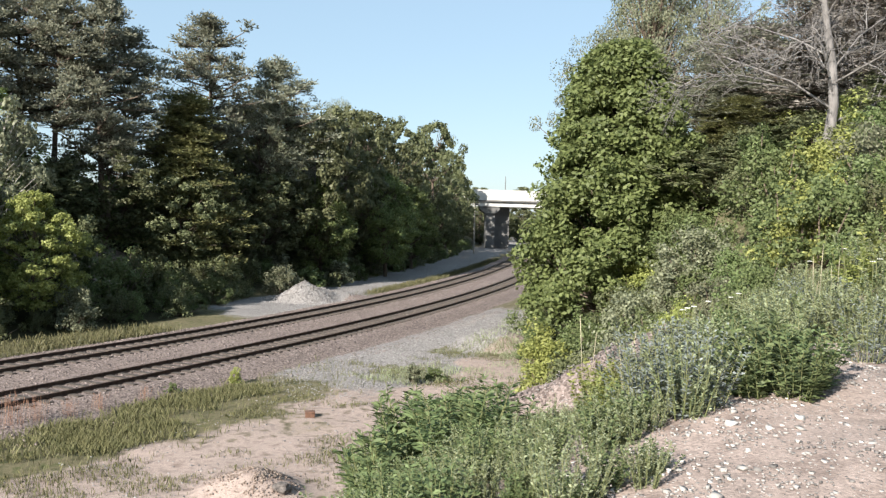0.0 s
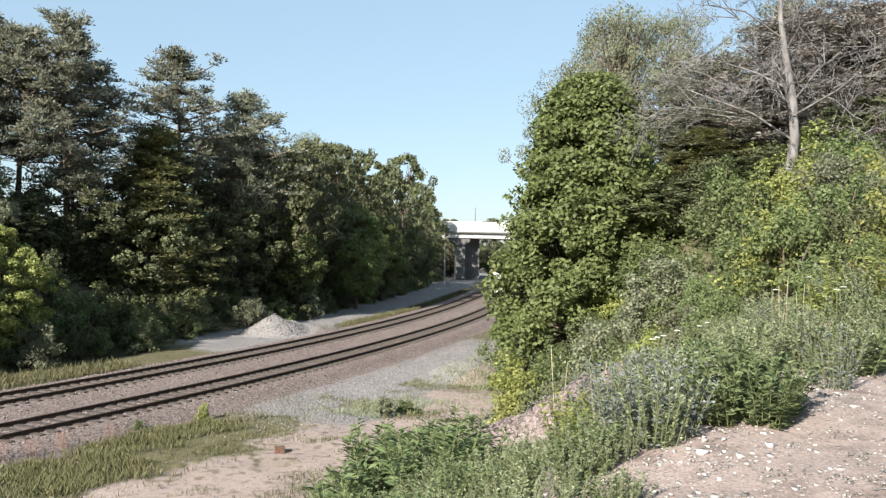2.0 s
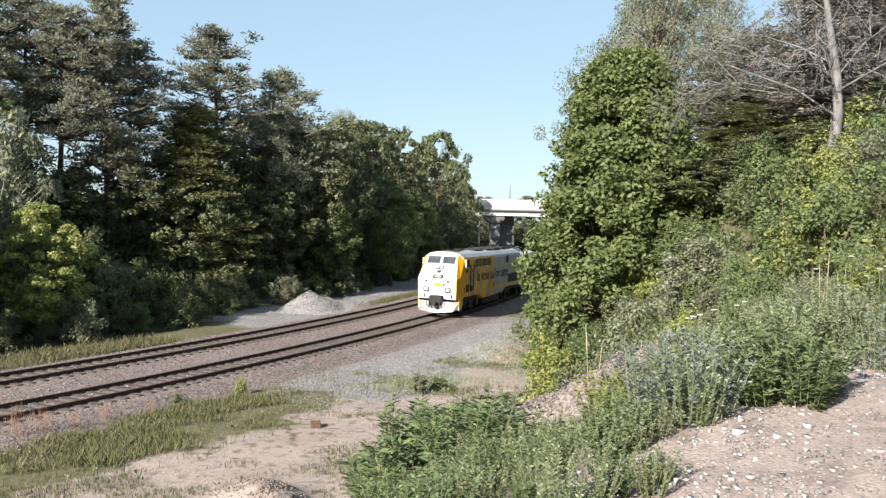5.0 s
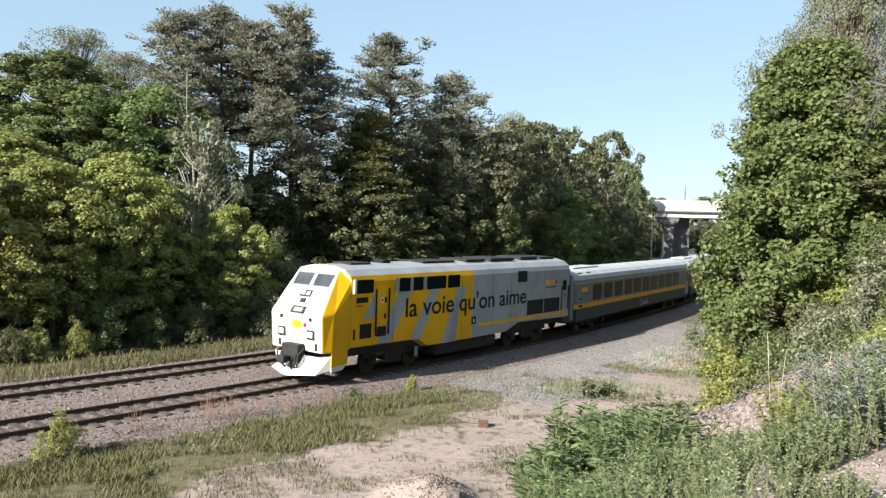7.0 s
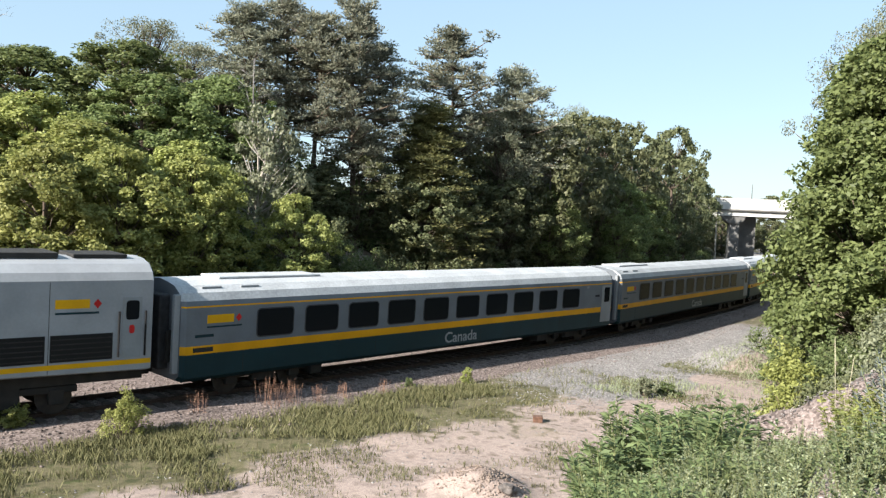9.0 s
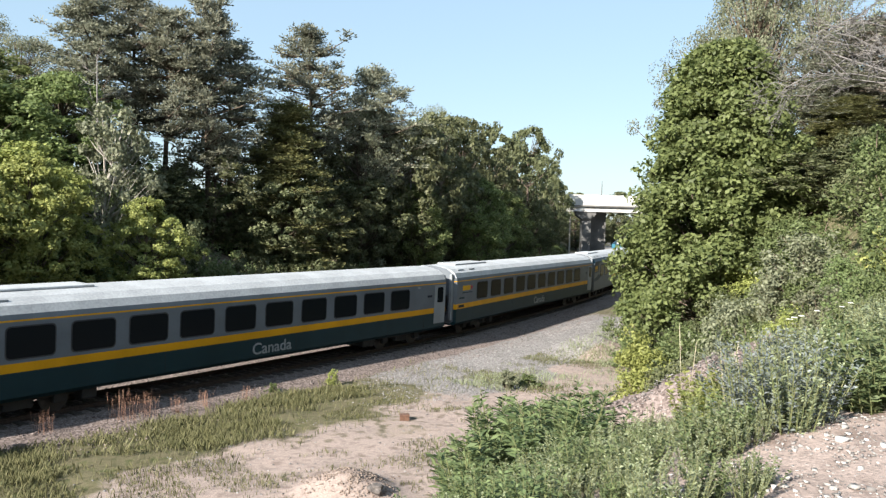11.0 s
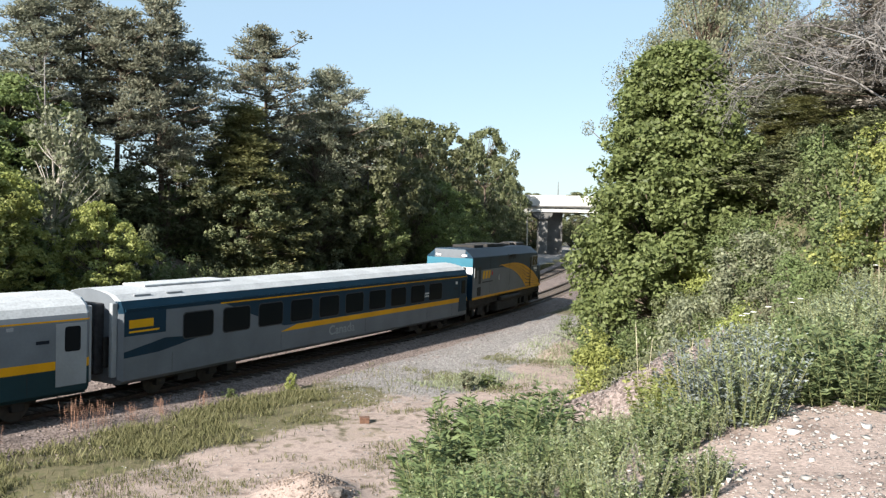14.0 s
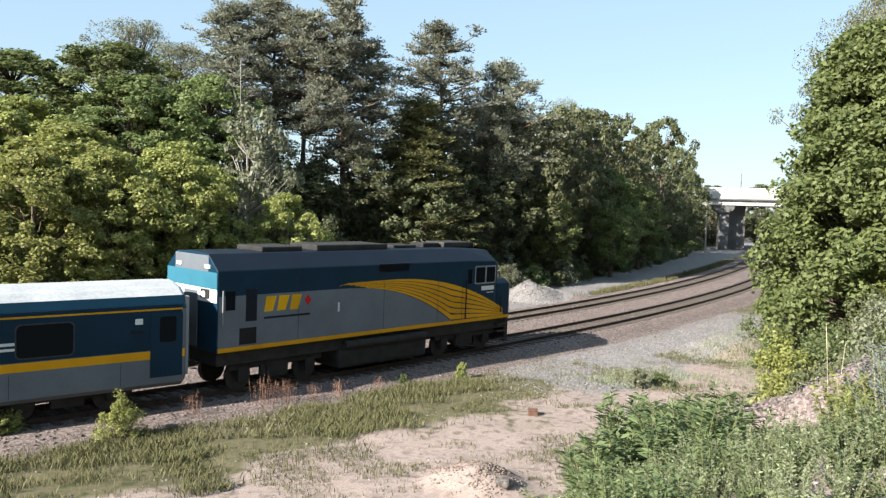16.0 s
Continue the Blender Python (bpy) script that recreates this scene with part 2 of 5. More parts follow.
    L(fine.outputs["Fac"], bp.inputs["Height"]), L(bp.outputs[0], p.inputs["Normal"])
    return m


def bare_top(X, Y):
    """How far inside the bare top of the bank a place lies, in metres."""
    return (1.34 * (np.asarray(X) - 1.3) + 4.6 - np.asarray(Y)) / 1.67 - 0.012 * np.hypot(X, Y) ** 1.5 + 0.2


def zones(X, Y):
    """Shares of sand, pale gravel, ballast and forest litter with shade at arrays of places."""
    s, u = line_coords(X, Y)
    X, Y = X.ravel(), Y.ravel()
    w = wavy(X, Y, 2.2, 5.0)
    r, v = -u, u - SPACING
    ballast = smooth(3.5, 2.6, r + 0.2 * w) * smooth(3.3, 2.3, v + 0.2 * w)
    # pale gravel apron by the near track, the gravel road and pile beyond the far one
    apron = smooth(2.5, 3.3, r) * smooth(9.5, 8.0, r + w) * smooth(-3.0, 4.0, s + 2 * w) * smooth(34, 26, s)
    road = smooth(3.9, 5.0, v + 0.4 * w) * smooth(np.interp(s, [0, 60, 140], [9.0, 10.5, 14.5]), np.interp(s, [0, 60, 140], [7.5, 9.0, 12.5]), v + 0.5 * w) * smooth(14, 20, s) + 0.9 * smooth(2.2, 3.0, v) * smooth(6.5, 5.0, v) * smooth(12, 17, s) * smooth(36, 30, s)
    pile = smooth(4.2, 3.4, np.hypot(X - PILE[0] - 1, Y - PILE[1] - 0.5))
    ridge = smooth(1.5, 1.0, np.hypot((X - 2.9) / 2.2, (Y - 15.6) / 1.5))
    gravel = np.maximum.reduce([apron, road, pile])
    ballast = np.maximum(ballast, ridge)
    sand = smooth(5.8, 7.4, r + 0.8 * w) * smooth(15.5, 13.0, r + w) * smooth(-30, -17, s + 2 * w) * smooth(14, 6, s)
    bare = smooth(-2.6, -0.4, bare_top(X, Y) + 0.4 * w)
    heaps = smooth(2.8, 2.0, np.hypot(X - 2.9, Y - 41.5)) + smooth(1.5, 1.0, np.hypot(X - MOUND[0], Y - MOUND[1]))
    slip = smooth(2.6, 1.6, np.hypot((X + 22.5) * 0.8, (Y - 56.0) * 0.6))
    sand = np.clip(np.maximum.reduce([sand * (0.78 + 0.3 * w), bare, heaps, slip]), 0, 1)
    # dark forest litter; its strip by the verge also paints in the shadow there
    litter_and_shade = np.maximum(smooth(9, 13, v), smooth(5.0, 7.0, v + 0.4 * w) * smooth(20, 12, s)) * (1 - np.maximum(gravel, slip))
    return dict(sand=sand, gravel=gravel, ballast=ballast, litter_and_shade=litter_and_shade)


gx, gy = graded(-42, 24, 0.36, -2500, 2500), graded(2, 72, 0.36, -900, 3500)
MX, MY = np.meshgrid(gx, gy)
MZ = ground_z(MX, MY)
nx, ny = len(gx), len(gy)
gi = np.arange(nx * ny).reshape(ny, nx)
gfaces = np.stack([gi[:-1, :-1], gi[:-1, 1:], gi[1:, 1:], gi[1:, :-1]], -1).reshape(-1, 4)
gm = bpy.data.meshes.new("ground")
gm.vertices.add(nx * ny), gm.loops.add(4 * len(gfaces)), gm.polygons.add(len(gfaces))
gm.vertices.foreach_set("co", np.stack([MX, MY, MZ], -1).astype(np.float32).ravel())
gm.loops.foreach_set("vertex_index", gfaces.astype(np.int32).ravel())
gm.polygons.foreach_set("loop_start", np.arange(0, 4 * len(gfaces), 4, dtype=np.int32))
gm.polygons.foreach_set("use_smooth", [True] * len(gfaces))
gm.update(calc_edges=True)
for key, val in zones(MX, MY).items():
    gm.attributes.new(key, "FLOAT", "POINT").data.foreach_set("value", val.astype(np.float32))
gm.materials.append(ground_material())
tagged(new("ground", gm), "sandy and grassy ground of a railway cutting with wooded banks", "ground", kind="structure")

# ---- railway tracks ----
RUST = surface("rail_steel", (0.039, 0.023, 0.017), (0.070, 0.043, 0.031), 9, 0.7, 0.3, 0.2)
SLEEPER = surface("sleeper_wood", (0.039, 0.031, 0.026), (0.078, 0.062, 0.051), 5, 0.9, 0, 0.5)
sl_bm = box_bm(-0.115, 0.115, -1.3, 1.3, -0.36, -0.125, 0.012)
sl_me = bpy.data.meshes.new("sleeper")
sl_bm.to_mesh(sl_me), sl_bm.free()
sl_me.materials.append(SLEEPER)


def rail_mesh(off, s0, s1, step=2.0):
    prof = [(-0.07, -0.17), (0.07, -0.17), (0.07, -0.155), (0.012, -0.13), (0.012, -0.045), (0.036, -0.03), (0.036, -0.006), (0.026, 0.0), (-0.026, 0.0), (-0.036, -0.006), (-0.036, -0.03), (-0.012, -0.045), (-0.012, -0.13), (-0.07, -0.155)]
    V, F = [], []
    ss = np.arange(s0, s1 + step / 2, step)
    k = len(prof)
    for s in ss:
        x, y, h = line_at(s, off)
        a = radians(h)
        for o, z in prof:
            V.append((x - math.sin(a) * o, y + math.cos(a) * o, z))
    for i in range(len(ss) - 1):
        for j in range(k):
            j2 = (j + 1) % k
            F.append((i * k + j, i * k + j2, (i + 1) * k + j2, (i + 1) * k + j))
    F += [tuple(range(k)), tuple(reversed(range(len(V) - k, len(V))))]
    return mesh_of("rail", V, F, RUST)


for off in (0.0, SPACING):
    tr = new("railway_track")
    tagged(tr, "curving railway track, brown rails on dark wooden sleepers in ballast", "railway track", "tracks through the cutting")
    for o in (-0.75, 0.75):
        part("rail", rail_mesh(off + o, -110, 260), None, tr)
    for s in np.arange(-58, 96, 0.56):
        x, y, h = line_at(s + random.uniform(-0.03, 0.03), off)
        part("sleeper", sl_me, None, tr, at=pose(x, y, random.uniform(-0.008, 0.004), 0, 0, h + random.uniform(-0.6, 0.6)))


# ---- trees and bushes ----
BARK = surface("bark", (0.070, 0.051, 0.035), (0.133, 0.101, 0.078), 7, 0.95, 0, 0.8, stretch=(1, 1, 0.25))
PALE_BARK = surface("pale_bark", (0.234, 0.211, 0.179), (0.374, 0.351, 0.312), 5, 0.9, 0, 0.5, stretch=(1, 1, 0.3))
GREY_WOOD = surface("weathered_wood", (0.101, 0.094, 0.090), (0.195, 0.183, 0.176), 6, 0.9, 0, 0.5, stretch=(1, 1, 0.25))
LEAF_GREEN = leafy("broad_leaves", (0.08, 0.11, 0.039), (0.19, 0.232, 0.098), 0.42)
LEAF_FRESH = leafy("fresh_leaves", (0.092, 0.122, 0.042), (0.218, 0.26, 0.1), 0.48)
LEAF_YELLOW = leafy("yellow_green_leaves", (0.165, 0.185, 0.052), (0.355, 0.373, 0.128), 0.46)
LEAF_DARK = leafy("dark_leaves", (0.070, 0.080, 0.037), (0.167, 0.178, 0.089), 0.4)
LEAF_GREY = leafy("grey_green_leaves", (0.111, 0.122, 0.074), (0.244, 0.252, 0.163), 0.4)
NEEDLE = leafy("pine_needles", (0.105, 0.112, 0.08), (0.28, 0.283, 0.205), 0.4)
NEEDLE_BROWN = leafy("spruce_needles", (0.089, 0.092, 0.037), (0.215, 0.211, 0.089), 0.4)
NEEDLE_GREY = leafy("dying_pine_needles", (0.126, 0.111, 0.096), (0.266, 0.244, 0.215), 0.3)
rng = np.random.default_rng(7)


def leaf_quads(P, size, droop=0.0, slim=0.5, rg=None, out=None):
    """Rhombic leaves at the places P (n, 3), of the given lengths, their faces turned outwards and up with much scatter."""
    rg = rg or rng
    n = len(P)
    nrm = rg.normal(size=(n, 3)) * 0.75 + (0, 0, 0.45) + (0 if out is None else out)
    nrm /= np.linalg.norm(nrm, axis=1)[:, None]
    d = np.cross(nrm, rg.normal(size=(n, 3)))
    d /= np.linalg.norm(d, axis=1)[:, None]
    w = np.cross(nrm, d)
    L = (size * rg.uniform(0.65, 1.25, n))[:, None]
    return np.stack([P - d * L * 0.5, P + w * L * slim * 0.5 - d * L * 0.05, P + d * L * 0.5, P - w * L * slim * 0.5 - d * L * 0.05], 1)


def broadleaf(name, mat, seed, clumps=230, per=62, leaf=0.033, lean=0.0, shape="oval", bark=None, clump=(0.026, 0.06), inner=0.55, branch=4):
    """Trunk and crown meshes of a broad-leaved tree of unit height and a crown about 0.62 across."""
    rg = np.random.default_rng(seed)
    V, F = [], []
    top = Vector((lean, 0, 0.86))
    tp = [Vector((lean * t ** 2 + 0.012 * math.sin(7 * t + seed), 0.012 * math.cos(5 * t), 0.86 * t)) for t in np.linspace(0, 1, 7)]
    tube_into(V, F, tp, [0.02 * (1 - 0.8 * t) for t in np.linspace(0, 1, 7)], 7)
    C = []
    for i in range(clumps):
        a = rg.uniform(0, 2 * math.pi)
        t = rg.uniform(0.0, 1.0)
        z = 0.16 + 0.82 * t
        if shape == "oval":
            rad = 0.33 * math.sin(math.pi * min(1, 0.10 + 0.88 * t ** 0.85)) ** 0.7
        elif shape == "tall":
            rad = 0.25 * (1 - t) ** 0.55 + 0.03
        else:  # spreading
            rad = 0.36 * math.sin(math.pi * min(1, 0.03 + 0.9 * t)) ** 0.8
        amp = 0.35 if shape == "tall" else 0.6
        lob = 1 + amp * 0.22 * math.sin(3 * a + seed + 4 * t) + amp * 0.15 * math.sin(5 * a - 9 * t)
        rr = rad * lob * rg.uniform(inner, 1.05)
        c = np.array([math.cos(a) * rr + lean * t, math.sin(a) * rr, z])
        C.append(c)
        if i % branch == 0:
            b = tp[min(6, max(1, int(t * 6)))]
            e = Vector(c)
            mid = (b + e) / 2 + Vector((0, 0, -0.02))
            tube_into(V, F, [b, mid, e], [0.005, 0.003, 0.0012], 5)
    P, O = [], []
    for c in C:
        r = rg.uniform(*clump)
        q = rg.normal(size=(per, 3))
        q /= np.linalg.norm(q, axis=1)[:, None]
        q *= (rg.uniform(0.25, 1, per) ** 0.5)[:, None] * r
        O.append(q / r * 0.9 + np.array([c[0], c[1], 0]) / 0.3 * 0.5)
        q[:, 2] *= 0.85
        P.append(c + q)
    P, O = np.concatenate(P), np.concatenate(O)
    return mesh_of(name + "_trunk", V, F, bark or BARK, True), quads_mesh(name + "_crown", leaf_quads(P, leaf, 0.25, 0.6, rg, O), mat)


def pine(name, mat, seed, bare=0.3, spread=0.2, layers=19, cone=False, tuft=46):
    """Trunk and crown meshes of a conifer of unit height."""
    rg = np.random.default_rng(seed)
    V, F, P, D = [], [], [], []
    tp = [Vector((0.015 * math.sin(3 * t + seed), 0.012 * math.cos(4 * t + seed), 0.98 * t)) for t in np.linspace(0, 1, 8)]
    tube_into(V, F, tp, [0.016 * (1 - 0.85 * t) for t in np.linspace(0, 1, 8)], 7)
    for li in range(layers):
        t = li / (layers - 1)
        z = bare + (0.97 - bare) * t
        prof = (1 - t) ** 0.75 + 0.06 if cone else (0.45 + 0.75 * math.sin(math.pi * min(1, 0.25 + 0.72 * t)) ** 1.1) * (1.0 if t < 0.85 else 0.72)
        for b in range(rg.integers(6, 9)):
            a = rg.uniform(0, 2 * math.pi)
            ln = spread * prof * rg.uniform(0.45, 1.1) * (1 + (0.0 if cone else 0.2) * math.sin(2 * a + seed + 6 * t))
            ln = min(ln, spread * prof * 1.12)
            rise = rg.uniform(-0.1, 0.5) if not cone else rg.uniform(-0.25, 0.1)
            base = Vector((tp[4].x, tp[4].y, z))
            d = Vector((math.cos(a), math.sin(a), rise))
            tip = base + d * ln
            tube_into(V, F, [base, base + d * ln * 0.6 + Vector((0, 0, -0.006)), tip], [0.004, 0.0025, 0.001], 4)
            for k in range(5 if not cone else 6):
                f = rg.uniform(0.35, 1.05)
                c = np.array(base + d * ln * f) + rg.normal(size=3) * (0.02, 0.02, 0.011)
                for _ in range(tuft):
                    v = rg.normal(size=3)
                    v[2] = abs(v[2]) * 0.7
                    v /= np.linalg.norm(v)
                    P.append(c + v * rg.uniform(0.003, 0.036))
                    D.append(v)
    P, D = np.array(P), np.array(D)
    w = np.cross(D, rg.normal(size=D.shape))
    w /= np.linalg.norm(w, axis=1)[:, None]
    L = rg.uniform(0.009, 0.018, len(P))[:, None]
    Q = np.stack([P - D * L * 0.5, P + w * L * 0.2, P + D * L * 0.5, P - w * L * 0.2], 1)
    return mesh_of(name + "_trunk", V, F, BARK, True), quads_mesh(name + "_crown", Q, mat)


def bush(name, mat, seed, clumps=46, per=40, leaf=0.09):
    """Stems and leaf meshes of a bush of unit height, about 1.3 across."""
    rg = np.random.default_rng(seed)
    V, F, P, O = [], [], [], []
    for i in range(clumps):
        a, t = rg.uniform(0, 2 * math.pi), rg.uniform(0, 1)
        rr = 0.62 * (1 - 0.6 * t ** 2) * rg.uniform(0.2, 1) * (1 + 0.25 * math.sin(3 * a + seed))
        c = np.array([math.cos(a) * rr, math.sin(a) * rr, 0.08 + 0.86 * t * rg.uniform(0.7, 1.1)])
        if i % 5 == 0:
            tube_into(V, F, [(c[0] * 0.15, c[1] * 0.15, 0), (c[0] * 0.6, c[1] * 0.6, c[2] * 0.6), c], [0.014, 0.01, 0.003], 5)
        q = rg.normal(size=(per, 3))
        q /= np.linalg.norm(q, axis=1)[:, None]
        O.append(q * 0.8 + np.array([c[0], c[1], 0.2]) * 0.9)
        q *= (rg.uniform(0.2, 1, per) ** 0.5)[:, None] * rg.uniform(0.08, 0.16)
        P.append(c + q)
    P, O = np.concatenate(P), np.concatenate(O)
    return mesh_of(name + "_stems", V, F, BARK, True), quads_mesh(name + "_leaves", leaf_quads(P, leaf, 0.15, 0.6, rg, O), mat)


def plant_tree(kind, x, y, top, width, label, group, z=None, category="tree", turn=None, names=("trunk", "crown")):
    """A tree whose crown top is at the height top; width is its crown's spread in metres."""
    meshes, spread = kind
    z = gz(x, y) - 0.15 if z is None else z
    h = top - z
    e = new("tree" if category == "tree" else category)
    tagged(e, label, category, group)
    e.matrix_basis = pose(x, y, z, 0, 0, random.uniform(0, 360) if turn is None else turn) @ Matrix.Diagonal((width / spread, width / spread, h, 1))
    for nm, me in zip(names, meshes):
        ob = part(nm, me, None, e)
        if nm != "trunk":
            ob["kind"] = "stuff"
    return e


OAK = [(broadleaf("oak", LEAF_FRESH, 11 + i, shape="oval", clumps=280, per=95, leaf=0.0195), 0.62) for i in range(2)]
YEL = [(broadleaf("yellow", LEAF_YELLOW, 21 + i, shape="oval", clumps=280, per=95, leaf=0.021), 0.62) for i in range(2)]
DRK = [(broadleaf("dark", LEAF_DARK, 31 + i, shape="wide", clumps=200, per=60, leaf=0.028), 0.66) for i in range(2)]
FAR = [(broadleaf("far", LEAF_DARK, 36 + i, shape="wide", clumps=170, per=70, leaf=0.026), 0.66) for i in range(2)]
GRY = [(broadleaf("grey", LEAF_GREY, 41 + i, shape="wide", clumps=170, per=170, leaf=0.0095, bark=BARK, clump=(0.03, 0.07), inner=0.2, branch=1), 0.66) for i in range(2)]
BIR = [(broadleaf("birch", LEAF_GREY, 51, shape="wide", clumps=110, per=70, leaf=0.026, lean=0.06, bark=PALE_BARK, clump=(0.03, 0.07), inner=0.25, branch=1), 0.66)]
MAPLE = [(broadleaf("maple", LEAF_FRESH, 61, clumps=520, per=190, leaf=0.0155, shape="tall", clump=(0.026, 0.06)), 0.52)]
PIN = [(pine("pine", NEEDLE, 71 + i, bare=(0.3, 0.42, 0.46)[i], spread=(0.2, 0.19, 0.2)[i], layers=(18, 14, 13)[i]), 0.36) for i in range(3)]
SNAG = [(pine("snag", NEEDLE_GREY, 76, bare=0.3, spread=0.2, layers=17, tuft=44), 0.36)]
CON = [(pine("cone", NEEDLE_BROWN, 81, bare=0.05, spread=0.24, layers=28, cone=True), 0.4)]
BSH = [(bush("bush", LEAF_GREEN, 91), 1.3), (bush("bush", LEAF_DARK, 92), 1.3), (bush("bush", LEAF_YELLOW, 93), 1.3), (bush("bush", LEAF_GREY, 94), 1.3)]
FINE = [(bush("fine_bush", m, 95 + i, 64, 70, 0.05), 1.3) for i, m in enumerate((LEAF_GREEN, LEAF_DARK, LEAF_YELLOW, LEAF_GREY))]

G_L, G_R = "trees on the far bank", "trees on the near bank"
for x, y, top, w, k in ((-31.4, 53.5, 20.6, 6.5, 0), (-29.8, 57.5, 21.8, 6.5, 1), (-26.6, 56.0, 20.4, 6, 2), (-24.6, 57.9, 21.8, 6.0, 0), (-24.3, 61.4, 19.2, 6.2, 1), (-20.0, 68.4, 22.0, 7.4, 2), (-15.2, 74.4, 19.5, 7.6, 1)):
    plant_tree(PIN[k], x, y, top, w, "tall dark pine with a bare lower trunk and tufted crown", G_L)
plant_tree(CON[0], -19.8, 63.3, 14.9, 9.5, "broad dense conifer with drooping green-brown boughs", G_L)
for x, y, top, w, k in ((-10.1, 84.4, 17.0, 9, 1), (-9.0, 94.6, 18.0, 9, 0), (-12.0, 76.0, 15.0, 8, 0), (-6.6, 104.8, 18.6, 10, 1), (-1.8, 118.0, 19.8, 10, 0), (0.2, 135.0, 17.0, 9, 1), (1.6, 149.9, 14.6, 8, 0), (2.4, 162.0, 13.4, 8, 1), (-2.0, 164.0, 20.5, 11, 0), (-14, 100, 19, 11, 1), (-11, 125, 19, 12, 0), (-8, 150, 16, 12, 1), (-18, 80, 17, 10, 0)):
    plant_tree((DRK if y < 90 else FAR)[k], x, y, top, w, "dark broad-leaved tree in the shaded wood", G_L)
for x, y, top, w, k in ((-6.2, 86.0, 10.6, 7, 0), (-11.5, 76.0, 9.5, 6.5, 1), (-4.0, 101, 10, 7, 0)):
    plant_tree(OAK[k], x, y, top, w, "young green tree at the edge of the wood", G_L)
for x, y, top, w, k in ((-38.2, 48.8, 17.2, 12, 0), (-43, 45, 16, 11, 1), (-30.5, 49.0, 14.8, 8.5, 1), (-34, 45.5, 14.2, 9, 0)):
    plant_tree(OAK[k], x, y, top, w, "full-crowned green broad-leaved tree", G_L)
for x, y, top, w, k in ((-32.4, 38.1, 10.3, 9, 0), (-39.8, 36.5, 11.4, 8.5, 1), (-27.6, 41.0, 9.6, 7, 1), (-36.6, 39.2, 12.0, 8, 0), (-29.5, 36.5, 8.2, 6.5, 1), (-34.5, 33.5, 8.0, 6.5, 0), (-44, 33, 11, 8, 1), (-26.8, 34.3, 8.6, 6.5, 0), (-25.0, 37.6, 8.6, 6, 1), (-21.4, 42.6, 6.8, 5.0, 0), (-28.5, 31.0, 8.4, 6.5, 1)):
    plant_tree(YEL[k], x, y, top, w, "yellow-green leafy young tree lit by the sun", G_L)
for x, y, top, w, k in ((-47.7, 64.2, 22.5, 12, 0), (-53.1, 52.9, 18.0, 11, 1), (-42, 62, 20, 10, 1), (-60, 50, 17, 11, 0), (-16, 72, 16.5, 7, 0), (-12.2, 92, 19.0, 6, 0)):
    plant_tree(GRY[k], x, y, top, w, "thin-crowned grey-green tree rising behind the wood", G_L)
plant_tree(BIR[0], -24.6, 43.7, 11.9, 6, "slender pale-barked birch with a thin crown", G_L, turn=10)
plant_tree(OAK[0], 8.6, 47.0, 8.0, 6.0, "young green tree behind the large tree", G_R)
plant_tree(MAPLE[0], 8.45, 39.5, 14.7, 9.1, "large dense fresh-green broad-leaved tree beside the track", G_R, z=-0.4)
for x, y, top, w, k in ((10.4, 52.0, 18.2, 8, 0), (13.6, 55.0, 23.0, 10, 1), (18.0, 56.0, 23.0, 9, 0), (14.5, 60.0, 23.5, 11, 1), (23.5, 50.0, 22.5, 10, 0)):
    plant_tree(GRY[k], x, y, top, w, "tall grey-green tree with a thin feathery crown", G_R)
for x, y, top, w, k in ((17.6, 47.0, 17.5, 7, 1), (21.4, 45.0, 18.5, 8, 2), (26.5, 46.0, 20.0, 9, 0), (15.6, 44.0, 14.0, 6, 0)):
    plant_tree(PIN[k], x, y, top, w, "dark pine with a tufted crown on the bank", G_R)
for x, y, top, w in ((19.4, 41.5, 18.6, 7.5), (22.8, 41.0, 19.0, 7)):
    plant_tree(SNAG[0], x, y, top, w, "dying pine with grey-brown needles", G_R)
plant_tree(CON[0], 14.6, 42.0, 12.6, 6.5, "dense dark conifer with drooping boughs on the bank", G_R)
for x, y, top, w, k in ((18.6, 42.3, 12.0, 7, 1), (22.0, 38.1, 13.8, 7, 0), (15.6, 50.0, 15.0, 8, 1), (20.4, 50.0, 15.5, 8, 0), (26.0, 41.0, 17.0, 9, 1)):
    plant_tree(DRK[k], x, y, top, w, "dark green tree on the bank", G_R)
for x, y, top, w, k in ((12.3, 37.5, 9.6, 6, 0), (16.5, 36.5, 10.8, 6, 1), (20.0, 34.5, 12.5, 6, 1)):
    plant_tree(DRK[k], x, y, top, w, "young green tree on the bank", G_R)


for x, y, top, w, k in ((-15.5, 70.0, 9.5, 7, 0), (-17.5, 66.5, 9.0, 7, 1), (-24.0, 58.0, 10.5, 7.5, 1), (-17.0, 78.5, 12.5, 9, 0), (-13.5, 81.5, 11.0, 8, 1), (-10.5, 92.0, 12.0, 8, 0), (-8.6, 103.0, 12.5, 9, 1), (-6.2, 115, 12.5, 9, 0), (-3.0, 128, 11.5, 9, 1), (0.0, 142, 10.5, 8, 0), (-21.5, 72, 14, 9, 1),
                        (-26.8, 54.5, 9.0, 7, 0), (-12.8, 75.5, 8.2, 6, 1), (-29.5, 53.0, 11.5, 8, 0), (-19.5, 60.5, 8.5, 6.5, 0), (-22.0, 66.0, 12, 8, 1)):
    plant_tree((DRK if y < 90 else FAR)[k], x, y, top, w, "low dark leafy tree at the edge of the wood", G_L)


# undergrowth: bushes that clothe the far bank from its foot upwards, and the near bank
UPPER = [[], [], [], []]


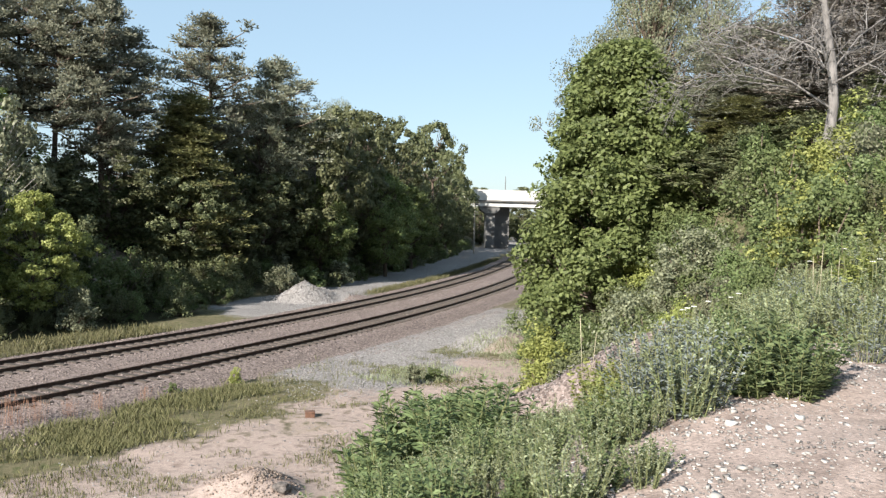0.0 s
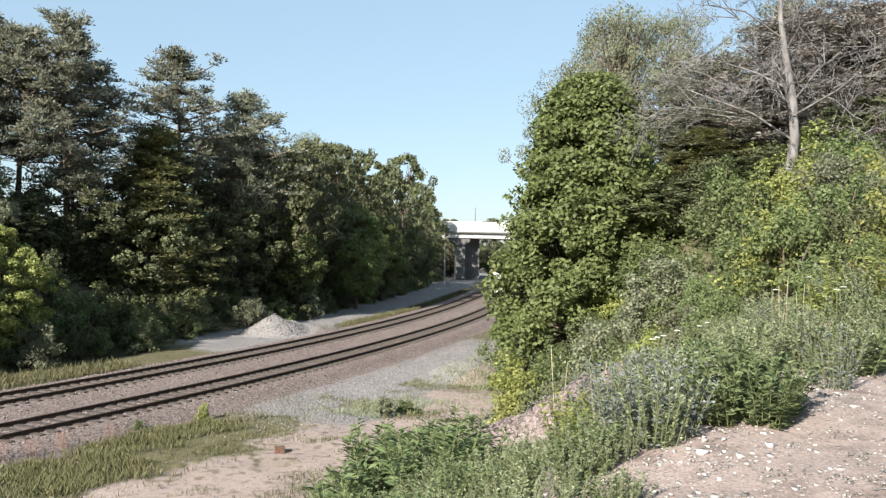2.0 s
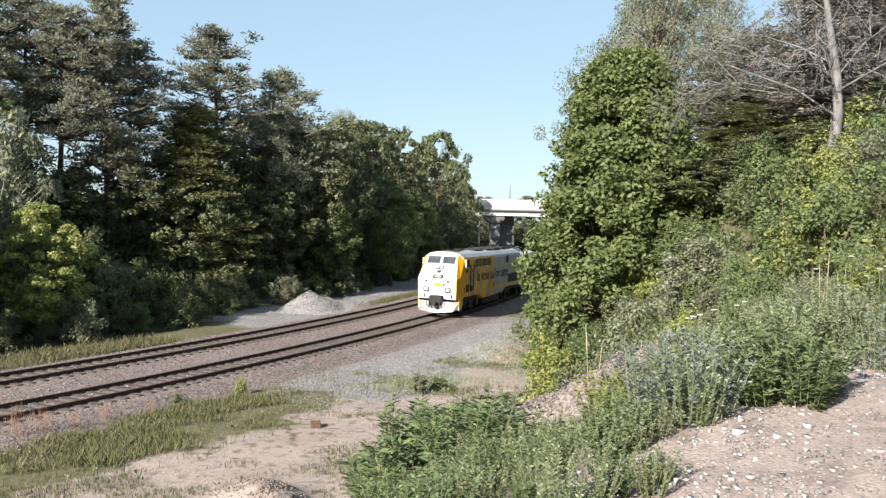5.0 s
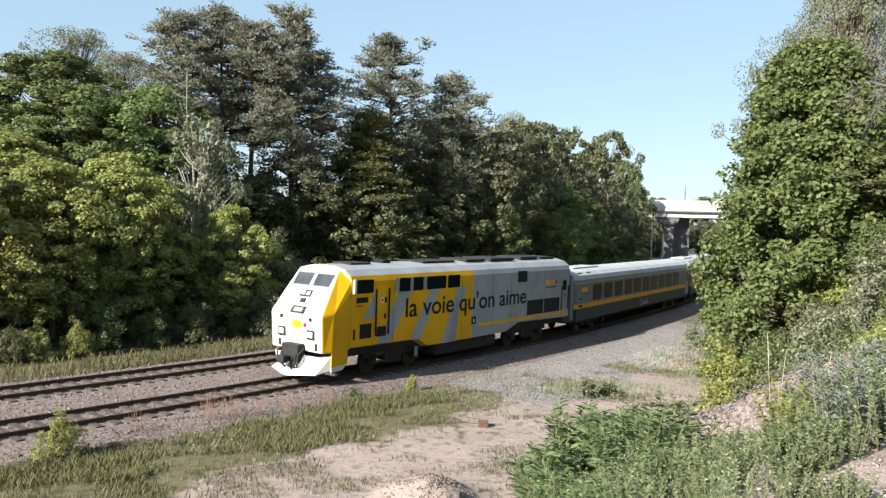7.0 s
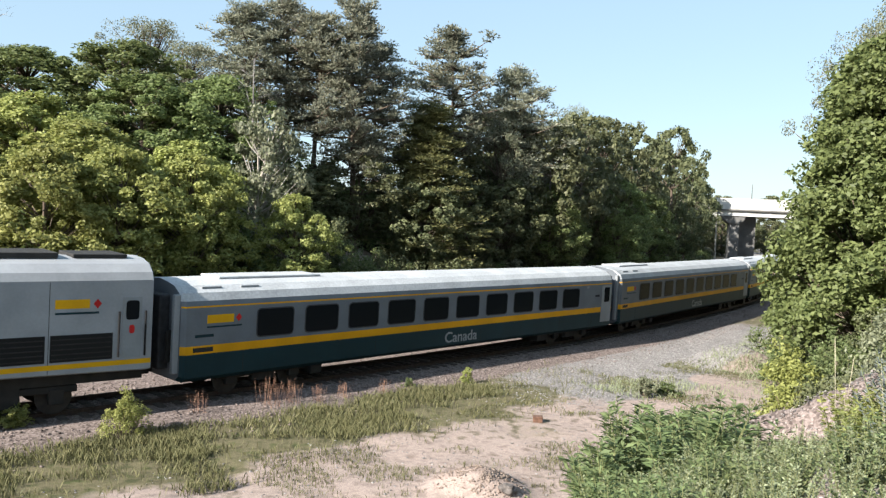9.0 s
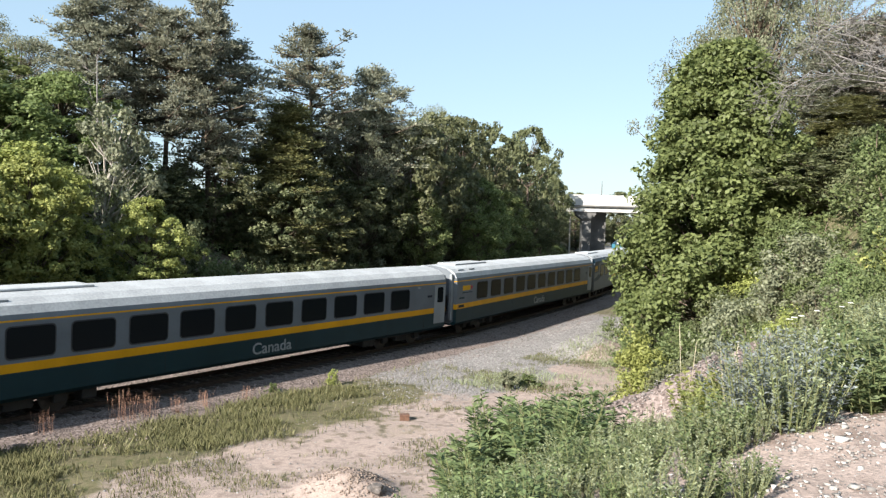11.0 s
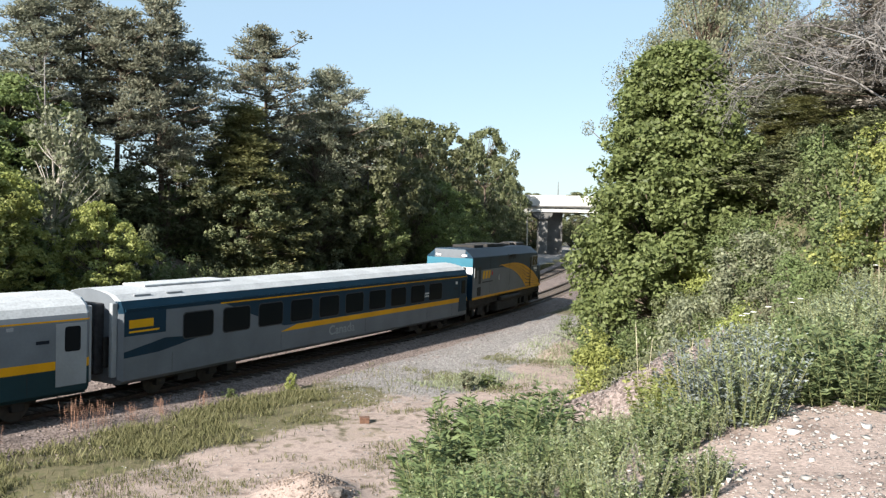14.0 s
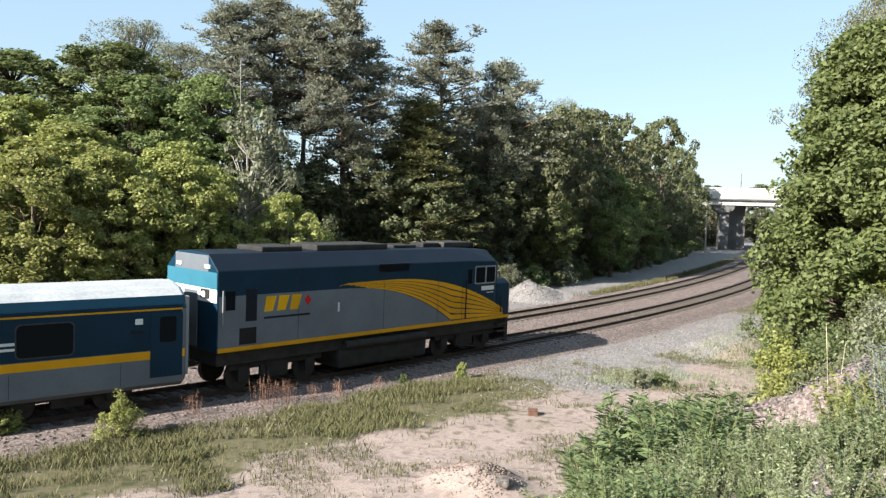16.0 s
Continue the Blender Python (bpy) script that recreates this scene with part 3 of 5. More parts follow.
def far_bush(s, v, h, w, kinds, apart):
    x, y, _ = line_at(s, SPACING + v)
    if math.hypot(x - PILE[0] - 1, y - PILE[1]) < 4.2 or math.hypot((x + 22.5) * 0.8, (y - 55) * 0.5) < 2.0:
        return
    k = random.choice(kinds)
    kind = (FINE if s < 30 else BSH)[k]
    if apart:
        plant_tree(kind, x, y, gz(x, y) + h, w, "leafy green shrub in the undergrowth", "undergrowth of the far bank", category="shrub", names=("stalk", "foliage"))
        return
    me = kind[0][1]
    co = np.empty(len(me.vertices) * 3)
    me.vertices.foreach_get("co", co)
    a = random.uniform(0, 6.28)
    q = co.reshape(-1, 3) * (w / 1.3, w / 1.3, h)
    q = np.stack([q[:, 0] * math.cos(a) - q[:, 1] * math.sin(a) + x, q[:, 0] * math.sin(a) + q[:, 1] * math.cos(a) + y, q[:, 2] + gz(x, y) - 0.1], 1)
    UPPER[k].append(q.reshape(-1, 4, 3))


for row, (off, hh, step) in enumerate(((1.2, 1.7, 2.0), (3.6, 2.7, 2.6), (7.0, 3.6, 3.2), (11.5, 4.4, 3.6))):
    for s in np.arange(-44, 146, step):
        edge = float(np.interp(s, [-44, -10, 0, 8, 18, 53, 100, 140], [6.6, 6.6, 6.8, 6.2, 7.6, 9.0, 11.0, 13.2]))
        h = hh * random.uniform(0.6, 1.4)
        far_bush(s + random.uniform(-1, 1), edge + off + random.uniform(-0.9, 0.9), h, h * random.uniform(1.1, 1.6), (0, 1, 1, 0, 3, 1) if s > -5 else (0, 2, 2, 0, 1), row < 2 and s < 62)
for q, m, word in zip(UPPER, (LEAF_GREEN, LEAF_DARK, LEAF_YELLOW, LEAF_GREY), ("green", "dark green", "yellow-green", "grey-green")):
    tagged(new("undergrowth", quads_mesh("undergrowth", np.concatenate(q), m)), word + " leafy undergrowth covering the wooded far bank", "undergrowth", kind="stuff")
for x0 in np.arange(1.5, 27, 1.9):
    for y0 in np.arange(15, 48, 2.1):
        x, y = x0 + random.uniform(-0.8, 0.8), y0 + random.uniform(-0.9, 0.9)
        ss, uu = line_coords([x], [y])
        r, d = -float(uu[0]), math.hypot(x, y)
        az = math.degrees(math.atan2(x, y))
        if r < 9.0 or (r < 12.5 and ss[0] < 2) or r > 31 or az < 6.0 or az > 34 or math.hypot(x - 2.9, y - 41.5) < 3.0 or (az < 15.5 and d < 25):
            continue
        if d < (15.5 if az > 20 else 20):
            continue
        g = gz(x, y)
        h = random.uniform(1.0, 2.0) * (1.5 if d > 28 else 1.15 if d > 20 else 0.75)
        plant_tree(FINE[random.choice((0, 0, 2, 3, 1, 0))], x, y, g + h, h * random.uniform(1.2, 1.6), "leafy green shrub on the bank", "shrubs on the near bank", category="shrub", names=("stalk", "foliage"))


# bare trees
def bare_tree(seed, height, trunk_r, label, x, y, z, spread=0.55, start=0.3, depth=4, lean=0.0, group=G_R, droop=0.0, limbs=11):
    rg = np.random.default_rng(seed)
    V, F, B, BF = [], [], [], []
    pts = [Vector((lean * t * height + (0.15 + 0.9 * droop) * math.sin(4 * t + 5 * droop * t), 0.12 * math.cos(3 * t), height * t)) for t in np.linspace(0, 1, 8)]
    tube_into(V, F, pts, [trunk_r * (1 - 0.82 * t) for t in np.linspace(0, 1, 8)], 9)

    def grow(p, d, ln, r, lev):
        mid = p + d * ln * 0.5 + Vector(rg.normal(size=3)) * ln * (0.06 + 0.12 * droop) + Vector((0, 0, droop * ln * 0.15))
        end = p + d * ln + Vector((0, 0, ln * (0.08 - droop * rg.uniform(0.2, 1.0) * (lev > 1 or droop == 0))))
        tube_into(B, BF, [p, mid, end], [r, r * 0.75, r * 0.45], 5 if lev < 2 else 4)
        if lev >= depth:
            return
        for _ in range(5 if droop and lev < 3 else 3 if lev < 2 or droop else 2):
            nd = (d + Vector(rg.normal(size=3)) * 0.55).normalized()
            f = rg.uniform(0.4, 1.0)
            grow(p.lerp(end, f), nd, ln * rg.uniform(0.45, 0.7), r * (0.6 if droop else 0.5), lev + 1)
    for i in range(limbs):
        t = start + (0.97 - start) * i / (limbs - 1)
        a = rg.uniform(0, 2 * math.pi)
        d = Vector((math.cos(a), math.sin(a), rg.uniform(0.1, 0.7))).normalized()
        k = min(7, int(t * 7))
        grow(pts[k].lerp(pts[min(7, k + 1)], t * 7 - k), d, height * spread * (1.05 - 0.6 * t) * rg.uniform(0.6, 1.0), trunk_r * (0.4 - 0.4 * droop) * (1.1 - t * 0.7), 1)
    e = tagged(new("tree"), label, "tree", group)
    e.matrix_basis = pose(x, y, z)
    part("trunk", mesh_of("bare_trunk", V, F, GREY_WOOD, True), None, e)
    part("bare_crown", mesh_of("bare_branches", B, BF, GREY_WOOD, True), None, e, "bare grey branches")
    return e


bare_tree(3, 11.0, 0.25, "dead leafless grey tree with spreading crooked branches", 14.9, 32.6, gz(14.9, 32.6) - 0.2, 0.5, 0.22, 5, 0.02, droop=0.35, limbs=17)
bare_tree(5, 15.0, 0.16, "thin leafless tree with upright grey branches", -43.9, 40.9, gz(-43.9, 40.9) - 0.2, 0.28, 0.25, 4, 0.0, G_L)
bare_tree(6, 14.0, 0.14, "thin leafless tree with upright grey branches", -46.5, 40.0, gz(-46.5, 40.0) - 0.2, 0.28, 0.3, 4, -0.04, G_L)
bare_tree(8, 13.0, 0.12, "slender leafless tree among the pines", -27.5, 47.5, gz(-27.5, 47.5) - 0.2, 0.25, 0.4, 4, 0.03, G_L)
bare_tree(9, 14.5, 0.12, "slender leafless tree rising over the wood", -12.2, 75.0, gz(-12.2, 75.0) - 0.2, 0.22, 0.5, 4, 0.02, G_L)

# ---- road bridge over the line, pole and lamp ----
CONC = surface("bridge_concrete", (0.429, 0.421, 0.406), (0.530, 0.523, 0.507), 0.5, 0.85, 0, 0.2)
# bridge concrete again, its colour darkened for the shade on piers and underside
CONC_SHADE = surface("shade_darkened_concrete", (0.086, 0.084, 0.082), (0.133, 0.130, 0.125), 0.6, 0.9, 0, 0.2)
br = tagged(new("bridge"), "white concrete road bridge on wide piers across the railway cutting", "bridge")
part("parapet", box_bm(-9, 46, 177.6, 178.0, 10.25, 12.5, 0.05), CONC, br, "white concrete parapet")
part("parapet", box_bm(-9, 46, 188.0, 188.4, 10.25, 12.5, 0.05), CONC, br)
part("deck", box_bm(-9, 46, 177.3, 188.7, 9.95, 10.25, 0.03), CONC_SHADE, br)
for y in (178.4, 181.5, 184.5, 187.6):
    part("girder", box_bm(-9, 46, y - 0.4, y + 0.4, 8.9, 9.95, 0.03), CONC, br)
for x in (9.3, 27.5):
    bm = box_bm(x, x + 1.9, 178.6, 187.4, -1.5, 7.6, 0.08)
    part("pier", bm, CONC_SHADE, br, "grey concrete pier")
    bm = bmesh.new()
    q = [(x - 1.4, 8.9), (x + 2.9, 8.9), (x + 2.9, 8.2), (x + 2.0, 7.3), (x - 0.1, 7.3), (x - 1.4, 8.2)]
    lo, hi = [bm.verts.new((a, 178.3, b)) for a, b in q], [bm.verts.new((a, 187.7, b)) for a, b in q]
    bm.faces.new(lo), bm.faces.new(hi[::-1])
    for i in range(6):
        bm.faces.new((lo[i], hi[i], hi[(i + 1) % 6], lo[(i + 1) % 6]))
    bmesh.ops.recalc_face_normals(bm, faces=bm.faces)
    part("pier_cap", bm, CONC_SHADE, br)
# added wall, set back under the deck to stand for the pier's shaded side
part("pier_wall", box_bm(11.3, 14.6, 181.5, 187.4, -1.5, 8.85, 0.05), CONC_SHADE, br)
part("abutment", box_bm(-14, -8, 176.5, 189, -1, 10.2, 0.1), CONC_SHADE, br)
part("abutment", box_bm(45, 51, 176.5, 189, -1, 10.2, 0.1), CONC_SHADE, br)
pl = tagged(new("utility_pole"), "pale wooden pole standing beside the gravel road", "pole")
part("shaft", cyl_bm((5.7, 150, gz(5.7, 150) - 0.3), (5.6, 150, 8.9), 0.16, 10, 0.11), PALE_BARK, pl)
part("lamp", box_bm(5.6, 6.6, 149.8, 150.2, 8.7, 8.95, 0.05), CONC_SHADE, pl)
tp = tagged(new("street_lamp"), "slim grey lamp post standing on the bridge", "lamp post")
part("shaft", cyl_bm((13.6, 183, 10.25), (13.6, 183, 15.8), 0.12, 8, 0.07), CONC_SHADE, tp)
# woods on the skyline past the bridge
for i in range(9):
    plant_tree(FAR[i % 2], -4 + 7 * i, 240 + 6 * math.sin(i * 2.1), 15.5 + 1.2 * math.sin(i * 1.7), 12, "distant dark tree beyond the bridge", "trees beyond the bridge", z=0)


for i in range(8):
    plant_tree(FAR[i % 2], -2 + 5.5 * i, 203 + 3 * math.sin(i * 2.1), 8.6, 8, "dark leafy tree behind the bridge", "trees beyond the bridge", z=-1)


# ---- weeds on the near slope ----
WEED = leafy("weed_leaves", (0.075, 0.105, 0.045), (0.19, 0.235, 0.105), 0.35)
WEED_P = leafy("pale_weed_leaves", (0.148, 0.174, 0.100), (0.303, 0.326, 0.200), 0.35)
WEED_B = leafy("blue_weed_flowers", (0.111, 0.133, 0.118), (0.229, 0.252, 0.244), 0.2)
STEM = surface("weed_stem", (0.094, 0.117, 0.039), (0.156, 0.156, 0.070), 12, 0.8)
STRAW = island_surface("straw", (0.231, 0.200, 0.131), (0.385, 0.347, 0.246))
REDSTRAW = island_surface("red_straw", (0.185, 0.092, 0.062), (0.323, 0.193, 0.131))
GRASS = leafy("grass_blades", (0.062, 0.068, 0.028), (0.17, 0.158, 0.08), 0.3)
PETAL = surface("white_petals", (0.585, 0.585, 0.546), (0.663, 0.663, 0.624), 20, 0.8)


def weed(name, mat, seed, stems=13, height=1.2, rad=0.5, leaf=0.19, per=44, slim=0.27, flat=0.1, top=0.45):
    """Stems and leaves of a tall weed clump, in metres."""
    rg = np.random.default_rng(seed)
    V, F, Q = [], [], []
    for _ in range(stems):
        a, r = rg.uniform(0, 6.28), rad * rg.uniform(0.05, 1) ** 0.6
        h = height * rg.uniform(0.6, 1.05)
        b = Vector((math.cos(a) * r * 0.5, math.sin(a) * r * 0.5, -0.05))
        t = Vector((math.cos(a) * r * 1.2 + rg.normal() * 0.06, math.sin(a) * r * 1.2 + rg.normal() * 0.06, h))
        tube_into(V, F, [b, b.lerp(t, 0.5) + Vector((0, 0, 0.05)), t], [0.008, 0.006, 0.003], 4)
        f = rg.uniform(0.12, 1.0, per)
        P = np.array(b)[None] + (np.array(t) - np.array(b))[None] * f[:, None]
        an = rg.uniform(0, 6.28, per)
        d = np.stack([np.cos(an), np.sin(an), flat + 0.5 * f], 1)
        d /= np.linalg.norm(d, axis=1)[:, None]
        L = (leaf * (1.15 - top * f) * rg.uniform(0.7, 1.2, per))[:, None]
        w = np.cross(d, np.array([0, 0, 1.0]) + rg.normal(size=(per, 3)) * 0.3)
        w /= np.linalg.norm(w, axis=1)[:, None]
        tip = P + d * L + np.array([0, 0, -0.18]) * L
        m = P + d * L * 0.5
        Q.append(np.stack([P, m + w * L * slim * 0.5, tip, m - w * L * slim * 0.5], 1))
    return mesh_of(name + "_stems", V, F, STEM), quads_mesh(name + "_leaves", np.concatenate(Q), mat)


W_TALL = [weed("tall_weed", WEED, 201 + i) for i in range(3)]
W_FINE = [weed("fine_weed", WEED_P, 211 + i, 24, 0.95, 0.5, 0.075, 46, 0.42, 0.35, 0.2) for i in range(2)]
W_BROAD = [weed("broad_weed", WEED, 221 + i, 20, 0.8, 0.5, 0.12, 40, 0.5, 0.2, 0.3) for i in range(2)]
W_BLUE = [weed("blue_weed", WEED_B, 231 + i, 18, 0.95, 0.4, 0.075, 46, 0.36, 0.3, 0.2) for i in range(2)]
W_YEL = [weed("yellow_weed", LEAF_YELLOW, 241, 18, 0.7, 0.4, 0.11, 34, 0.5, 0.2, 0.3)]


def put_weed(meshes, az, d, label, size=1.0, lift=0.0):
    x, y = math.sin(radians(az)) * d, math.cos(radians(az)) * d
    if math.hypot((x - 2.8) / 2.3, (y - 15.6) / 1.9) < 1 or (bare_top(x, y) > 0.25 and d < 12 and "beside bare" not in label):
        return
    e = tagged(new("weed"), label, "weed", "weeds on the near bank")
    e.matrix_basis = pose(x, y, gz(x, y) - 0.03, 0, 0, random.uniform(0, 360)) @ Matrix.Scale(size, 4)
    for nm, me in zip(("stalk", "foliage"), meshes):
        part(nm, me, None, e)["kind"] = "stuff"


rw = random.Random(12)
for _ in range(44):
    az = rw.uniform(-5.2, 4.6)
    put_weed(rw.choice(W_TALL), az, rw.uniform(8.8, 12.3), "tall green weed with narrow pointed leaves", rw.uniform(0.95, 1.35) if az < 1.5 else rw.uniform(0.6, 0.95))
for _ in range(80):
    d, az = rw.uniform(4.8, 10.0), rw.uniform(-8, 9)
    put_weed(rw.choice(W_TALL + W_BROAD + W_BROAD + W_FINE), az, d, "green weed low on the near slope", (rw.uniform(0.36, 0.56) + 0.05 * max(0, d - 6.5)) * (1 if az < 4 else 0.55))
for _ in range(80):
    d = rw.uniform(4.6, 13.0)
    put_weed(rw.choice(W_FINE + W_BROAD + W_FINE), rw.uniform(5, 15.5), d, "bushy pale green weed on the stony slope", rw.uniform(0.26, 0.46) if d < 8 else rw.uniform(0.2, 0.34))
for _ in range(22):
    d = rw.uniform(6.6, 10.0)
    put_weed(rw.choice(W_BLUE + W_BLUE + W_FINE), rw.uniform(14.0, 18.8), d, "grey-blue flowering weed on the stony slope", rw.uniform(0.4, 0.78) + 0.04 * (d - 6.6))
for _ in range(110):
    az = rw.uniform(15.5, 34)
    put_weed(rw.choice(W_FINE + W_FINE + W_FINE + W_BROAD + W_BLUE[:1]), az, rw.uniform(8.6, 17.5), "pale green feathery weed along the bare ground", rw.uniform(0.45, 0.85))
for x, y, k in ((2.75, 6.9, 0.62), (3.0, 6.75, 0.6), (2.9, 7.15, 0.72), (3.2, 7.1, 0.7), (3.3, 7.5, 0.8), (2.6, 7.3, 0.7)):
    put_weed(rw.choice(W_BROAD), math.degrees(math.atan2(x, y)), math.hypot(x, y), "dense bright green weed beside bare ground", k)
for az, d, sz in ((-5.6, 10.4, 0.8), (-4.8, 9.6, 0.8), (11.0, 9.5, 0.75), (11.8, 10.2, 0.8), (12.3, 11.0, 0.8), (11.4, 8.7, 0.65), (27, 15, 1.2), (29, 16, 1.3), (31, 15.5, 1.4), (32.5, 17, 1.5)):
    put_weed(W_YEL[0], az, d, "yellow-green leafy weed on the slope", sz)


def stalks(name, seed, n, h, rad, mat):
    rg = np.random.default_rng(seed)
    V, F = [], []
    for _ in range(n):
        a, r = rg.uniform(0, 6.28), rad * rg.uniform(0, 1)
        b = Vector((math.cos(a) * r, math.sin(a) * r, -0.03))
        hh = h * rg.uniform(0.6, 1.1)
        t = b + Vector((rg.normal() * 0.1 * hh, rg.normal() * 0.1 * hh, hh))
        tube_into(V, F, [b, b.lerp(t, 0.55), t.lerp(b, 0.12), t], [0.004, 0.003, 0.006, 0.002], 4)
    return mesh_of(name, V, F, mat)


RED_TUFT = stalks("red_grass_tuft", 5, 34, 0.95, 0.4, REDSTRAW)
for x, y, k in ((-12.3, 23.2, 1.0), (-11.9, 23.9, 0.8), (-10.8, 25.6, 0.6), (-9.9, 27.1, 0.55), (-13.6, 21.2, 0.7), (-11.3, 24.7, 0.6)):
    e = tagged(new("dry_grass_tuft", RED_TUFT), "dry reddish grass stalks beside the ballast", "grass tuft", "dry grass beside the track")
    e.matrix_basis = pose(x, y, gz(x, y), 0, 0, random.uniform(0, 360)) @ Matrix.Scale(k, 4)
TALL = stalks("pale_stalks", 9, 3, 1.3, 0.12, STRAW)
for az, d, k in ((10.6, 9.8, 0.85), (24.5, 13.0, 0.9), (25.6, 13.4, 0.7), (12.9, 8.4, 0.6)):
    x, y = math.sin(radians(az)) * d, math.cos(radians(az)) * d
    e = tagged(new("dry_stalk", TALL), "tall pale dry stalks among weeds", "dry stalk", "dry stalks")
    e.matrix_basis = pose(x, y, gz(x, y), 0, 0, random.uniform(0, 360)) @ Matrix.Scale(k, 4)
fl_bm = bmesh.new()
for i in range(9):
    bmesh.ops.create_icosphere(fl_bm, subdivisions=1, radius=0.014, matrix=Matrix.Translation((0.022 * math.cos(i * 2.4) * (i / 9) ** 0.5 * 1.6, 0.022 * math.sin(i * 2.4) * (i / 9) ** 0.5 * 1.6, 0.0)) @ Matrix.Diagonal((1, 1, 0.4, 1)))
fl_me = bpy.data.meshes.new("flower_head")
fl_bm.to_mesh(fl_me), fl_bm.free()
fl_me.materials.append(PETAL)
fs_me = stalks("flower_stalk", 3, 1, 0.9, 0.0, STEM)
for az, d in ((16.6, 11.2), (16.9, 11.1), (18.2, 11.6), (19.6, 12.6), (20.1, 12.7), (24.3, 14.3), (26.3, 14.6), (27.9, 13.0), (28.3, 13.4), (17.3, 11.0)):
    x, y = math.sin(radians(az)) * d, math.cos(radians(az)) * d
    e = tagged(new("white_flower"), "white umbel flower on a thin green stalk", "flower", "white flowers")
    e.matrix_basis = pose(x, y, gz(x, y), 0, 0, random.uniform(0, 360))
    part("stalk", fs_me, None, e)
    part("flower_head", fl_me, None, e, at=(0.0, 0.0, 0.84))
# low shrubs by the track
for x, y, h, w, k, lab in ((-14.3, 18.7, 1.2, 1.6, 2, "small bright green shrub beside the ballast"), (-16.8, 17.5, 0.6, 1.2, 2, "low yellow-green shrub beside the ballast"), (-7.7, 30.5, 0.62, 0.7, 2, "small yellowing plant beside the ballast"), (-9.4, 28.4, 0.35, 0.6, 0, "small green plant beside the ballast"), (-1.0, 31.5, 0.8, 1.1, 3, "grey-green shrub on the sand"), (-0.3, 32.4, 0.5, 1.3, 0, "low green shrub on the sand"), (0.6, 28.2, 0.35, 1.2, 0, "low green plant on the sand"), (4.6, 38.0, 1.1, 2.4, 0, "green shrub below the large tree"), (6.0, 34.5, 1.7, 3.0, 0, "green shrub below the large tree"), (6.8, 31.0, 1.6, 3.0, 0, "green shrub below the large tree"), (7.6, 34.5, 2.8, 3.4, 1, "green shrub below the large tree")):
    plant_tree((FINE if h > 0.9 else BSH)[k], x, y, gz(x, y) + h, w, lab, "shrubs beside the track", z=gz(x, y) - 0.03, category="shrub", names=("stalk", "foliage"))


# ---- grass, stones and gravel, too many to count ----
def along(s, u):
    h = np.interp(s, GS, HEAD)
    return np.interp(s, GS, LX) - np.sin(h) * u, np.interp(s, GS, LY) + np.cos(h) * u


rg = np.random.default_rng(77)


def grass_stuff(name, x, y, h, label, mat=GRASS, width=0.014):
    n = len(x)
    z = ground_z(x, y)
    a = rg.uniform(0, 6.28, n)
    lean = rg.uniform(0.05, 0.5, n) * h
    hh = h * rg.uniform(0.5, 1.2, n)
    b = np.stack([x, y, z - 0.02], 1)
    w = np.stack([-np.sin(a), np.cos(a), 0 * a], 1) * (width * rg.uniform(0.7, 1.4, n))[:, None]
    t = b + np.stack([np.cos(a) * lean, np.sin(a) * lean, hh], 1)
    m = b + np.stack([np.cos(a) * lean * 0.3, np.sin(a) * lean * 0.3, hh * 0.6], 1)
    tagged(new(name, quads_mesh(name, np.stack([b - w, b + w, m + w * 0.7, t], 1), mat)), label, "grass", kind="stuff")


def pick_places(n, s0, s1, u0, u1, dens):
    s, u = rg.uniform(s0, s1, n), rg.uniform(u0, u1, n)
    x, y = along(s, u)
    k = rg.uniform(0, 1, n) < dens(s, u, x, y)
    return x[k], y[k]


x, y = pick_places(230000, -50, 5, -8.0, -2.5, lambda s, u, x, y: np.clip(0.66 + 0.9 * wavy(x, y, 1.5, 2) - 0.3 * smooth(-16, -5, s) - 0.7 * smooth(-6, 2, s) - 0.8 * smooth(-5.2, -7.0, u - 1.5 * smooth(-16, -26, s)), 0.02, 1) * smooth(-2.5, -3.2, u))
grass_stuff("grass", x, y, 0.24, "green and straw-coloured grass along the ballast", width=0.007)
x, y = pick_places(200000, -48, 12, -17, -6, lambda s, u, x, y: np.clip(1.6 * wavy(x, y, 1.8, 6) + 0.7 * wavy(x, y, 0.6, 1) - 0.02 + 0.8 * smooth(-16, -30, s), 0, 1))
grass_stuff("grass", x, y, 0.13, "short patchy grass on the sand", width=0.009)
x, y = pick_places(40000, 2, 30, -12.5, -5.5, lambda s, u, x, y: np.clip(0.25 + 1.2 * wavy(x, y, 1.6, 3) - 0.7 * smooth(-7.5, -5.5, u), 0, 1))
grass_stuff("grass", x, y, 0.2, "thin grey-green grass at the edge of the gravel", WEED_P, 0.007)
x, y = pick_places(110000, -70, 100, SPACING + 2.6, SPACING + 9.5, lambda s, u, x, y: np.where(s < 8, np.clip(0.65 + 0.5 * wavy(x, y, 2), 0, 1) * smooth(SPACING + 6.6, SPACING + 4.6, u), np.clip(0.95 - np.abs(u - SPACING - 3.3) * 0.8, 0, 1) * smooth(30, 38, s)))
grass_stuff("grass", x, y, 0.36, "rough grass verge beyond the far track", width=0.011)
x, y = pick_places(60000, -30, 16, -27, -14, lambda s, u, x, y: np.clip(0.7 + 0.5 * wavy(x, y, 1.2, 4), 0, 1) * (bare_top(x, y) < -1.2) * (np.hypot((x - 2.9) / 2.3, (y - 15.6) / 1.6) > 1) * (np.hypot(x, y) > 8))
grass_stuff("grass", x, y, 0.13, "grass and low weeds on the near slope", WEED_P, 0.004)


